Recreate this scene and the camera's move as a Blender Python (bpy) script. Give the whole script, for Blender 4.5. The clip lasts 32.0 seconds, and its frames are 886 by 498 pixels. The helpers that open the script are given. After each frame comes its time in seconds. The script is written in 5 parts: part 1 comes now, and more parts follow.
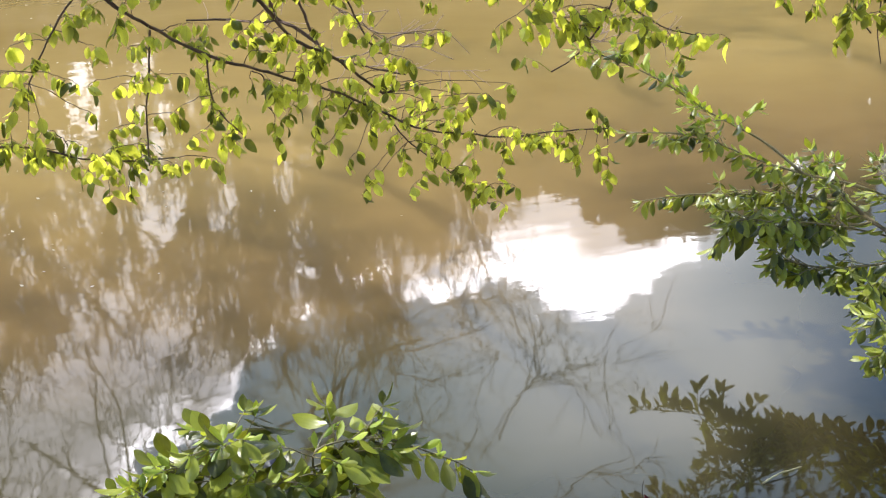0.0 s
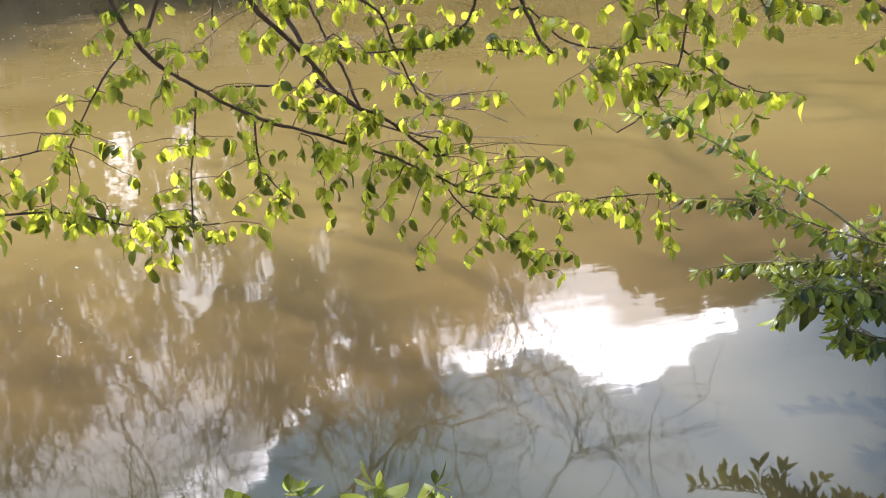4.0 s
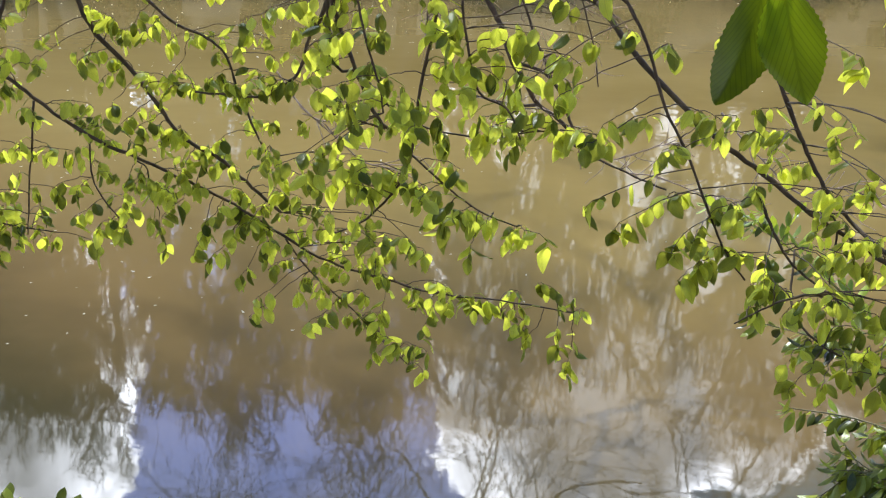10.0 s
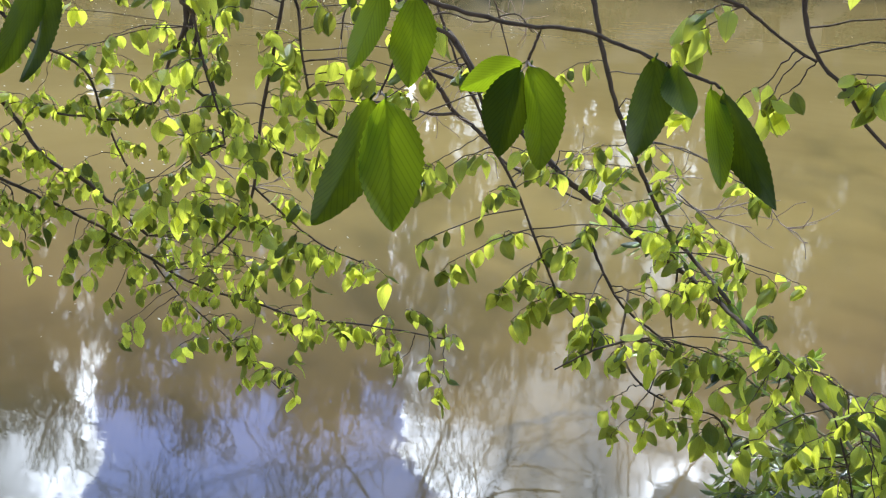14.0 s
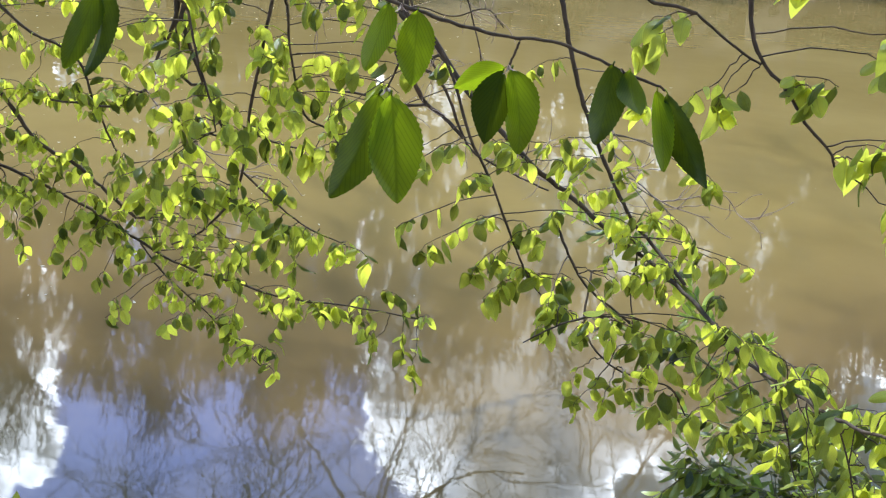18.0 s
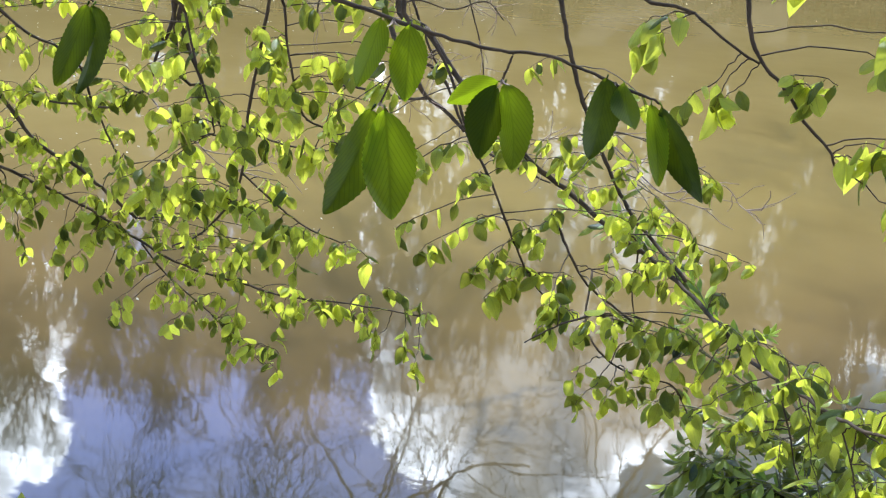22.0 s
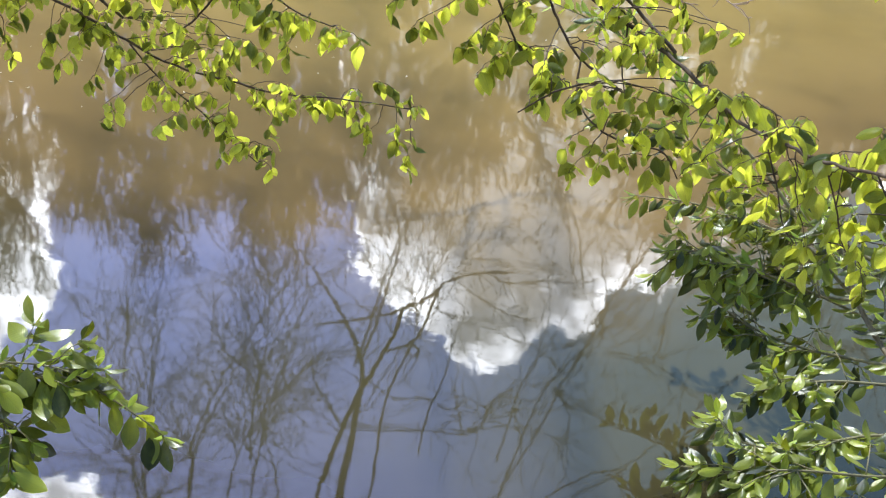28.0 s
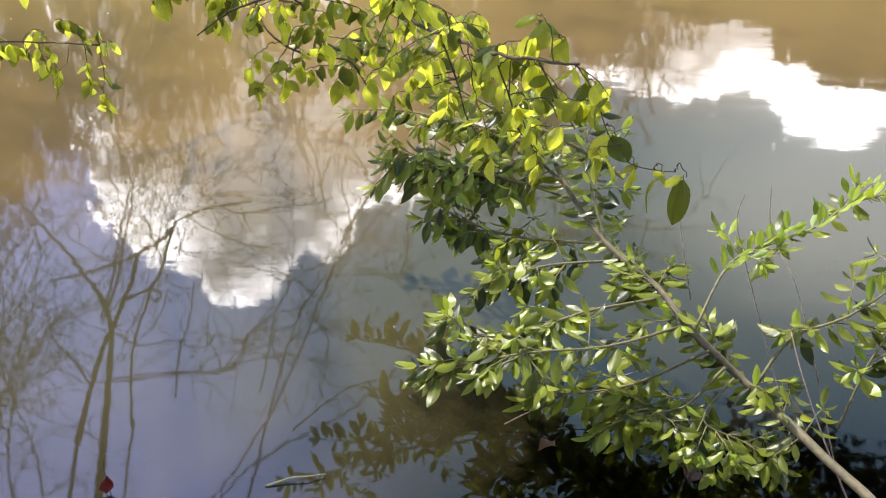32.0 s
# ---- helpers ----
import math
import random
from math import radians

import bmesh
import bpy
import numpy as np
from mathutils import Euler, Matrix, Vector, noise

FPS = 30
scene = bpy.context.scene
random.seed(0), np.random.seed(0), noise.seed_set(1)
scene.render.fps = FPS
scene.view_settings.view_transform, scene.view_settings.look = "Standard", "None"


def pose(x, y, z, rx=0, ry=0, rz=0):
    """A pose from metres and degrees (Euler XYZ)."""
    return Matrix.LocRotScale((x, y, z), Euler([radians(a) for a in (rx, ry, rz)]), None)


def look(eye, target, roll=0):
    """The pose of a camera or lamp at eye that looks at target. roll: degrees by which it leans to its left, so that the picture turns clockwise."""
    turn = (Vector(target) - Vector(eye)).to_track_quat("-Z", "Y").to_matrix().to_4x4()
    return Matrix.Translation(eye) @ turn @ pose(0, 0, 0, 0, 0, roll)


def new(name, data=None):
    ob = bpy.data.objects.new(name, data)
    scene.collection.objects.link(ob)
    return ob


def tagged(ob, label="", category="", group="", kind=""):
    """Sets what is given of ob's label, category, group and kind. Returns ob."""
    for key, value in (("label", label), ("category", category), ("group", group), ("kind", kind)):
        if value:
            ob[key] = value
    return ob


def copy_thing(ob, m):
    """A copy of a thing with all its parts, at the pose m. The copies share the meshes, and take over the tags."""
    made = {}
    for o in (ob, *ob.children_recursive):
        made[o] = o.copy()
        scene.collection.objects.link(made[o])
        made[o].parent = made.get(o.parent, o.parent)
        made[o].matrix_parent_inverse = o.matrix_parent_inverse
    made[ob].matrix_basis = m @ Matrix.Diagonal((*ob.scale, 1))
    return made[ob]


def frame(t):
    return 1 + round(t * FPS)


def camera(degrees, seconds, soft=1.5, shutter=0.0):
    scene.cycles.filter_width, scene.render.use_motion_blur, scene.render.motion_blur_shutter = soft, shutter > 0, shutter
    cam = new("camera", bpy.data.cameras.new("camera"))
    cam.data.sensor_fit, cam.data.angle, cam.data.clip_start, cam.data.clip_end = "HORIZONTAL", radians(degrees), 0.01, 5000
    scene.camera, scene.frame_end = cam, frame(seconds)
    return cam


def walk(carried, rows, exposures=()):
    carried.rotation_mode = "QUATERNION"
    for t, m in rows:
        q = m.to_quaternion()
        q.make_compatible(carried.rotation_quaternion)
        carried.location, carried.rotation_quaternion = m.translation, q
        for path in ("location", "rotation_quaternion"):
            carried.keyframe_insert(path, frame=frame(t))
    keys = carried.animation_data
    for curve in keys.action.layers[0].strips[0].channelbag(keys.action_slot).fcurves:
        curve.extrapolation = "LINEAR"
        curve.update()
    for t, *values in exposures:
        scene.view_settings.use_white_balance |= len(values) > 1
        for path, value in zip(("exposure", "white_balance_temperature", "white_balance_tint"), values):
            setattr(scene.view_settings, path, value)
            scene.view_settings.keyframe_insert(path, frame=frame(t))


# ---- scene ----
cam = camera(40.8, 32.0, soft=1.2)
PATH = [
    (0, (-0.443, -0.308, 2.461), (-0.036, 1.51, 1.734), -2.9),
    (0.5, (-0.448, -0.286, 2.462), (-0.053, 1.54, 1.75), -2.9),
    (1, (-0.457, -0.265, 2.447), (-0.072, 1.573, 1.759), -3.1),
    (1.5, (-0.484, -0.234, 2.427), (-0.101, 1.613, 1.764), -3.4),
    (2, (-0.514, -0.203, 2.406), (-0.13, 1.654, 1.77), -3.7),
    (2.5, (-0.528, -0.17, 2.402), (-0.152, 1.693, 1.781), -3.7),
    (4.5, (-0.431, -0.119, 2.402), (-0.066, 1.75, 1.789), -3.4),
    (5, (-0.392, -0.093, 2.404), (0.012, 1.769, 1.798), -2.6),
    (5.5, (-0.344, -0.066, 2.413), (0.091, 1.799, 1.835), -1.2),
    (6, (-0.253, -0.031, 2.413), (0.139, 1.857, 1.88), 0.2),
    (6.5, (-0.06, -0.041, 2.4), (0.182, 1.885, 1.916), 0.6),
    (7, (0.22, -0.044, 2.413), (0.222, 1.901, 1.947), 0.6),
    (7.5, (0.488, -0.012, 2.405), (0.262, 1.925, 1.961), 1.2),
    (8, (0.782, 0.097, 2.412), (0.349, 1.992, 1.941), 1.3),
    (8.5, (1.017, 0.194, 2.447), (0.468, 2.04, 1.907), 1.4),
    (9, (1.256, 0.297, 2.472), (0.627, 2.095, 1.865), 1.4),
    (9.5, (1.409, 0.361, 2.49), (0.765, 2.143, 1.85), 1.4),
    (10, (1.486, 0.367, 2.531), (0.902, 2.171, 1.895), 1.1),
    (10.5, (1.523, 0.416, 2.559), (0.992, 2.239, 1.932), 2.0),
    (11, (1.543, 0.445, 2.565), (1.06, 2.288, 1.958), 2.2),
    (11.5, (1.611, 0.457, 2.563), (1.121, 2.309, 1.989), 2.2),
    (12, (1.662, 0.492, 2.561), (1.138, 2.344, 2.018), 2.9),
    (12.5, (1.678, 0.496, 2.579), (1.143, 2.345, 2.035), 2.6),
    (13, (1.687, 0.492, 2.589), (1.154, 2.33, 2.011), 2.2),
    (13.5, (1.696, 0.495, 2.602), (1.166, 2.321, 1.98), 1.9),
    (14, (1.703, 0.499, 2.61), (1.174, 2.316, 1.961), 2.0),
    (14.5, (1.703, 0.485, 2.61), (1.178, 2.301, 1.957), 2.3),
    (16.5, (1.719, 0.368, 2.63), (1.24, 2.193, 1.967), 3.1),
    (17, (1.711, 0.345, 2.643), (1.249, 2.173, 1.977), 3.0),
    (17.5, (1.72, 0.336, 2.64), (1.254, 2.165, 1.978), 3.3),
    (18, (1.728, 0.335, 2.648), (1.256, 2.163, 1.987), 3.2),
    (18.5, (1.742, 0.344, 2.656), (1.258, 2.168, 1.993), 3.1),
    (19, (1.754, 0.358, 2.66), (1.261, 2.18, 1.997), 3.0),
    (19.5, (1.741, 0.337, 2.66), (1.259, 2.164, 2.003), 3.1),
    (20, (1.732, 0.331, 2.657), (1.257, 2.16, 2.003), 3.2),
    (20.5, (1.734, 0.345, 2.659), (1.256, 2.173, 2.001), 3.1),
    (21, (1.731, 0.355, 2.666), (1.255, 2.18, 2.0), 2.8),
    (21.5, (1.733, 0.348, 2.675), (1.256, 2.172, 2.005), 2.8),
    (22, (1.731, 0.347, 2.666), (1.255, 2.168, 1.988), 2.5),
    (22.5, (1.725, 0.354, 2.661), (1.252, 2.171, 1.971), 2.1),
    (23, (1.729, 0.341, 2.669), (1.255, 2.151, 1.962), 1.8),
    (23.5, (1.736, 0.358, 2.659), (1.256, 2.163, 1.944), 1.4),
    (24, (1.741, 0.378, 2.648), (1.257, 2.18, 1.929), 1.1),
    (24.5, (1.739, 0.382, 2.646), (1.254, 2.185, 1.931), 0.8),
    (26.5, (1.749, 0.373, 2.638), (1.262, 2.196, 1.976), 1.1),
    (27, (1.754, 0.351, 2.617), (1.28, 2.158, 1.902), 1.3),
    (27.5, (1.751, 0.326, 2.595), (1.303, 2.096, 1.779), 1.3),
    (28, (1.733, 0.257, 2.582), (1.321, 1.977, 1.649), 1.3),
    (28.5, (1.727, 0.219, 2.574), (1.354, 1.912, 1.576), 1.8),
    (29, (1.743, 0.218, 2.56), (1.405, 1.919, 1.563), 2.3),
    (29.5, (1.754, 0.22, 2.56), (1.455, 1.924, 1.557), 2.2),
    (30, (1.756, 0.227, 2.559), (1.498, 1.932, 1.546), 1.8),
    (30.5, (1.754, 0.237, 2.557), (1.55, 1.942, 1.532), 1.1),
    (31, (1.779, 0.245, 2.561), (1.647, 1.949, 1.522), 0.5),
    (31.5, (1.808, 0.249, 2.573), (1.761, 1.952, 1.525), 0.7),
    (32, (1.819, 0.252, 2.574), (1.829, 1.962, 1.537), 0.7),
]
walk(cam, [(t, look(eye, target, roll)) for t, eye, target, roll in PATH], [(0, 1.26, 6350, 11), (5, 1.08, 6250, 11), (6.2, 0.89, 6250, 11), (7, 0.79, 5700, 1), (8, 0.82, 5250, -1), (10, 0.79, 5900, 4), (12.5, 0.92, 5100, 0), (14, 0.92, 5550, 2), (20, 0.99, 5550, 1), (24, 1.07, 5550, 2), (26.8, 1.16, 5450, -1), (28.5, 1.10, 6250, 6), (32, 1.20, 6600, 8)])

# ---- world and sun ----
SUN_AZ, SUN_EL = 33.0, 47.0      # degrees to the left of +y, and up
world = bpy.data.worlds.new("sky")
scene.world = world
world.use_nodes = True
wn, wl = world.node_tree.nodes, world.node_tree.links
wn.clear()
w_out = wn.new("ShaderNodeOutputWorld")
sky = wn.new("ShaderNodeTexSky")
sky.sky_type, sky.sun_disc = "NISHITA", False
sky.sun_elevation, sky.sun_rotation = radians(SUN_EL), radians(-SUN_AZ)
sky.air_density, sky.dust_density, sky.ozone_density = 1.0, 0.6, 1.5
w_sky = wn.new("ShaderNodeBackground")
w_sky.inputs["Strength"].default_value = 0.12
wl.new(sky.outputs[0], w_sky.inputs["Color"])
w_cloud = wn.new("ShaderNodeBackground")
w_coord = wn.new("ShaderNodeTexCoord")


def w_math(op, a, b=None, clamp=False):
    n = wn.new("ShaderNodeMath")
    n.operation, n.use_clamp = op, clamp
    for slot, v in zip(n.inputs, (a, b)):
        if v is None:
            continue
        if isinstance(v, (int, float)):
            slot.default_value = v
        else:
            wl.new(v, slot)
    return n.outputs[0]


def w_noise(scale, detail, rough):
    n = wn.new("ShaderNodeTexNoise")
    n.inputs["Scale"].default_value, n.inputs["Detail"].default_value, n.inputs["Roughness"].default_value = scale, detail, rough
    wl.new(w_coord.outputs["Generated"], n.inputs["Vector"])
    return n


def heading(az, el):
    a, e = radians(az), radians(el)
    return Vector((-math.sin(a) * math.cos(e), math.cos(a) * math.cos(e), math.sin(e)))


def cloud(az, el, size, stretch=1.0):
    """How deep the heading lies in a cloud round (az, el): 1 at its heart, 0 at its rim, size degrees out."""
    c = heading(az, el)
    side = Vector((c.y, -c.x, 0)).normalized()
    up = side.cross(c)
    parts = []
    for axis, wide in ((side, stretch), (up, 1.0)):
        d = wn.new("ShaderNodeVectorMath")
        d.operation = "DOT_PRODUCT"
        wl.new(w_coord.outputs["Generated"], d.inputs[0])
        d.inputs[1].default_value = axis
        parts.append(w_math("POWER", w_math("DIVIDE", d.outputs["Value"], wide * math.sin(radians(size))), 2.0))
    far = w_math("SQRT", w_math("ADD", *parts))
    return w_math("SUBTRACT", 1.0, far)


def bank(profile, grain):
    """A bank of cumulus: how many degrees the heading lies under the bank's top, which is given by (azimuth, elevation)."""
    lo, hi = profile[0][0], profile[-1][0]
    r = wn.new("ShaderNodeValToRGB")
    while len(r.color_ramp.elements) < len(profile):
        r.color_ramp.elements.new(0.5)
    for e, (a, top) in zip(r.color_ramp.elements, profile):
        e.position, e.color = (a - lo) / (hi - lo), (top / 90, top / 90, top / 90, 1)
    wl.new(w_math("DIVIDE", w_math("SUBTRACT", w_az, lo), hi - lo), r.inputs[0])
    top = w_math("MULTIPLY", r.outputs[0], 90.0)
    return w_math("ADD", w_math("SUBTRACT", top, w_el), w_math("MULTIPLY", edge, grain))


w_split = wn.new("ShaderNodeSeparateXYZ")
wl.new(w_coord.outputs["Generated"], w_split.inputs[0])
w_az = w_math("MULTIPLY", w_math("ARCTAN2", w_math("MULTIPLY", w_split.outputs["X"], -1.0), w_split.outputs["Y"]), 57.2958)
w_el = w_math("MULTIPLY", w_math("ARCSINE", w_split.outputs["Z"]), 57.2958)
billow = w_noise(16.0, 3.0, 0.5)
frill = w_noise(24.0, 6.0, 0.62)
w_az = w_math("ADD", w_az, w_math("MULTIPLY", w_math("SUBTRACT", frill.outputs["Fac"], 0.5), 6.0))
tufts = w_noise(60.0, 5.0, 0.6)
edge = w_math("MULTIPLY", w_math("SUBTRACT", billow.outputs["Fac"], 0.5), 3.0)
edge = w_math("ADD", edge, w_math("MULTIPLY", w_math("SUBTRACT", tufts.outputs["Fac"], 0.5), 2.2))
depth_right = bank(((-40, 14), (-29, 18), (-25.6, 21.2), (-24, 22.8), (-22, 24.2), (-19.6, 24.8), (-17.4, 24.6), (-16.4, 23.0), (-14.6, 22.8), (-13.6, 24.0), (-9.8, 23.7), (-7.6, 22.8), (-5, 24.6), (-1, 27.6), (0.4, 28.5),
                    (1.8, 29.6), (3.2, 28.8), (4.6, 30.9), (6.2, 31.8), (7.6, 31.3), (9.3, 32.8), (11.2, 33.6), (13, 33.0), (13.8, 32.0), (16.4, 30.6), (17.6, 28.8), (19.0, 24), (20.5, 12)), 1.0)
depth_left = bank(((31, 12), (32.4, 24), (33.4, 27.6), (35, 29.8), (37, 30.6), (40, 30), (46, 27), (58, 12)), 1.0)
glare = w_math("MULTIPLY", w_math("ADD", cloud(38, 42, 5.0, 1.3), w_math("MULTIPLY", edge, 0.25)), 4.0)
depth_right = w_math("MINIMUM", depth_right, w_math("MULTIPLY", w_math("SUBTRACT", 19.3, w_az), 1.1))
depth_left = w_math("MINIMUM", depth_left, w_math("MULTIPLY", w_math("SUBTRACT", w_az, 33.4), 1.1))
inside = w_math("MAXIMUM", w_math("MAXIMUM", depth_right, depth_left), glare)
mask = w_math("MULTIPLY", inside, 4.5, True)
shade = w_noise(22.0, 5.0, 0.58)
rim_lit = w_math("SUBTRACT", 1.0, w_math("DIVIDE", inside, 2.9), True)
lumps = w_math("MULTIPLY", w_math("SUBTRACT", shade.outputs["Fac"], 0.44), 6.0, True)
lit = w_math("ADD", w_math("MULTIPLY", w_math("MULTIPLY", rim_lit, lumps), 8.5), w_math("MULTIPLY", w_math("POWER", rim_lit, 4.0), 5.0))

# the bright blue haze round the sun, and a thin grey sheet of cloud to its right
def veil(az, el, size, stretch, grain, scale, colour, strength, below, most):
    n = w_noise(scale, 5.0, 0.55)
    f = w_math("MULTIPLY", w_math("ADD", cloud(az, el, size, stretch), w_math("MULTIPLY", w_math("SUBTRACT", n.outputs["Fac"], 0.5), grain)), 1.6, True)
    v = wn.new("ShaderNodeBackground")
    v.inputs["Color"].default_value, v.inputs["Strength"].default_value = (*colour, 1), strength
    m = wn.new("ShaderNodeMixShader")
    wl.new(w_math("MULTIPLY", f, most), m.inputs[0])
    wl.new(below, m.inputs[1]), wl.new(v.outputs[0], m.inputs[2])
    return m.outputs[0]


low = veil(5, 6, 15, 4.0, 0.4, 4.0, (0.78, 0.80, 1.0), 1.9, w_sky.outputs[0], 0.9)
pale = veil(9, 20, 7, 4.0, 0.9, 4.0, (0.76, 0.78, 1.0), 4.0, low, 0.75)
rim = veil(-21, 20.3, 4.6, 1.9, 0.6, 6.0, (1.0, 0.98, 0.97), 3.4, pale, 0.75)
hazy = veil(27, 36, 24, 1.0, 0.7, 2.0, (0.39, 0.46, 1.0), 3.0, rim, 0.85)
greyed = veil(-12, 33, 17, 1.7, 0.5, 3.0, (0.50, 0.76, 1.0), 0.9, hazy, 0.9)
greyed = veil(-23, 27.0, 7.5, 1.5, 0.5, 5.0, (0.88, 0.92, 1.0), 1.75, greyed, 0.8)
w_cloud.inputs["Color"].default_value = (0.99, 0.95, 1.0, 1)
for az, el, size, stretch, much in ((15.6, 29.6, 3.2, 1.0, 4.5), (-17.6, 22.6, 2.2, 1.5, 3.0), (36.2, 28.0, 2.6, 1.0, 3.0)):      # towers that catch the sun
    tower = w_math("MULTIPLY", w_math("ADD", cloud(az, el, size, stretch), w_math("MULTIPLY", edge, 0.35)), 1.6, True)
    lit = w_math("ADD", lit, w_math("MULTIPLY", tower, much))
wl.new(w_math("ADD", lit, 1.4), w_cloud.inputs["Strength"])
mix_b = wn.new("ShaderNodeMixShader")
wl.new(mask, mix_b.inputs[0])
wl.new(greyed, mix_b.inputs[1]), wl.new(w_cloud.outputs[0], mix_b.inputs[2])
wl.new(mix_b.outputs[0], w_out.inputs[0])

sun_data = bpy.data.lights.new("sun", "SUN")
sun_data.energy, sun_data.angle, sun_data.color = 2.8, radians(1.7), (1.0, 0.95, 0.86)
sun = new("sun", sun_data)
sun.matrix_world = look(heading(SUN_AZ, SUN_EL) * 60, (0, 0, 0))


# ---- materials ----
def material(name):
    m = bpy.data.materials.new(name)
    m.use_nodes = True
    m.node_tree.nodes.clear()
    out = m.node_tree.nodes.new("ShaderNodeOutputMaterial")
    return m, m.node_tree.nodes, m.node_tree.links, out


def ramp(nodes, links, fac, *stops):
    r = nodes.new("ShaderNodeValToRGB")
    while len(r.color_ramp.elements) < len(stops):
        r.color_ramp.elements.new(0.5)
    for e, (p, c) in zip(r.color_ramp.elements, stops):
        e.position, e.color = p, (*c, 1)
    links.new(fac, r.inputs[0])
    return r.outputs[0]


def noise_tex(nodes, links, scale, detail=4.0, rough=0.55, coord="Object", stretch=None):
    c, n = nodes.new("ShaderNodeTexCoord"), nodes.new("ShaderNodeTexNoise")
    n.inputs["Scale"].default_value, n.inputs["Detail"].default_value, n.inputs["Roughness"].default_value = scale, detail, rough
    v = c.outputs[coord]
    if stretch:
        mp = nodes.new("ShaderNodeMapping")
        mp.inputs["Scale"].default_value = stretch
        links.new(v, mp.inputs["Vector"])
        v = mp.outputs[0]
    links.new(v, n.inputs["Vector"])
    return n.outputs["Fac"]


def bump(nodes, links, height, strength, distance):
    b = nodes.new("ShaderNodeBump")
    b.inputs["Strength"].default_value, b.inputs["Distance"].default_value = strength, distance
    links.new(height, b.inputs["Height"])
    return b.outputs[0]


def leaf_material(name, dark, light, glow, rough, share, ribs, relief, shine=0.5, vein=0.72):
    """A leaf: its face, the light that passes through it, and side veins that run out from the midrib."""
    m, nodes, links, out = material(name)
    info = nodes.new("ShaderNodeObjectInfo")
    mott = noise_tex(nodes, links, 28.0, 3.0, 0.6)
    mixed = nodes.new("ShaderNodeMath")
    mixed.operation = "MULTIPLY_ADD"
    links.new(mott, mixed.inputs[0])
    mixed.inputs[1].default_value = 0.3
    half = nodes.new("ShaderNodeMath")
    half.operation = "MULTIPLY"
    isle = nodes.new("ShaderNodeNewGeometry")
    any_leaf = nodes.new("ShaderNodeMath")
    any_leaf.operation = "ADD"
    links.new(info.outputs["Random"], any_leaf.inputs[0]), links.new(isle.outputs["Random Per Island"], any_leaf.inputs[1])
    wrap = nodes.new("ShaderNodeMath")
    wrap.operation = "FRACT"
    links.new(any_leaf.outputs[0], wrap.inputs[0]), links.new(wrap.outputs[0], half.inputs[0])
    half.inputs[1].default_value = 0.75
    links.new(half.outputs[0], mixed.inputs[2])
    uv = nodes.new("ShaderNodeTexCoord")
    sep = nodes.new("ShaderNodeSeparateXYZ")
    links.new(uv.outputs["UV"], sep.inputs[0])
    away = nodes.new("ShaderNodeMath")
    away.operation = "ABSOLUTE"
    links.new(sep.outputs["X"], away.inputs[0])
    slant = nodes.new("ShaderNodeMath")
    slant.operation = "MULTIPLY_ADD"
    links.new(away.outputs[0], slant.inputs[0])
    slant.inputs[1].default_value = -0.55
    links.new(sep.outputs["Y"], slant.inputs[2])
    saw = nodes.new("ShaderNodeMath")
    saw.operation = "MULTIPLY"
    links.new(slant.outputs[0], saw.inputs[0])
    saw.inputs[1].default_value = ribs * 6.2832
    wave = nodes.new("ShaderNodeMath")
    wave.operation = "SINE"
    links.new(saw.outputs[0], wave.inputs[0])
    rib = nodes.new("ShaderNodeMapRange")
    links.new(wave.outputs[0], rib.inputs[0])
    rib.inputs[1].default_value, rib.inputs[2].default_value = 0.6, 1.0
    mid = nodes.new("ShaderNodeMapRange")
    links.new(away.outputs[0], mid.inputs[0])
    mid.inputs[1].default_value, mid.inputs[2].default_value, mid.inputs[3].default_value, mid.inputs[4].default_value = 0.02, 0.06, 1.0, 0.0
    lines = nodes.new("ShaderNodeMath")
    lines.operation = "MAXIMUM"
    links.new(rib.outputs[0], lines.inputs[0]), links.new(mid.outputs[0], lines.inputs[1])
    face = ramp(nodes, links, mixed.outputs[0], (0.15, dark), (0.85, light))
    nrm = bump(nodes, links, wave.outputs[0], relief, 0.0015)
    p = nodes.new("ShaderNodeBsdfPrincipled")
    p.inputs["Roughness"].default_value = rough
    p.inputs["Specular IOR Level"].default_value = shine
    links.new(face, p.inputs["Base Color"]), links.new(nrm, p.inputs["Normal"])
    t = nodes.new("ShaderNodeBsdfTranslucent")
    dim = nodes.new("ShaderNodeMix")
    dim.data_type, dim.blend_type = "RGBA", "MULTIPLY"
    links.new(lines.outputs[0], dim.inputs["Factor"])
    through_col = ramp(nodes, links, mixed.outputs[0], (0.2, tuple(0.17 * v for v in glow)), (0.5, tuple(0.6 * v for v in glow)), (0.8, glow))
    links.new(through_col, dim.inputs[6])
    dim.inputs[7].default_value = (vein, vein, vein, 1)
    links.new(dim.outputs[2], t.inputs["Color"])
    mx = nodes.new("ShaderNodeMixShader")
    mx.inputs[0].default_value = share
    links.new(p.outputs[0], mx.inputs[1]), links.new(t.outputs[0], mx.inputs[2])
    links.new(mx.outputs[0], out.inputs[0])
    return m


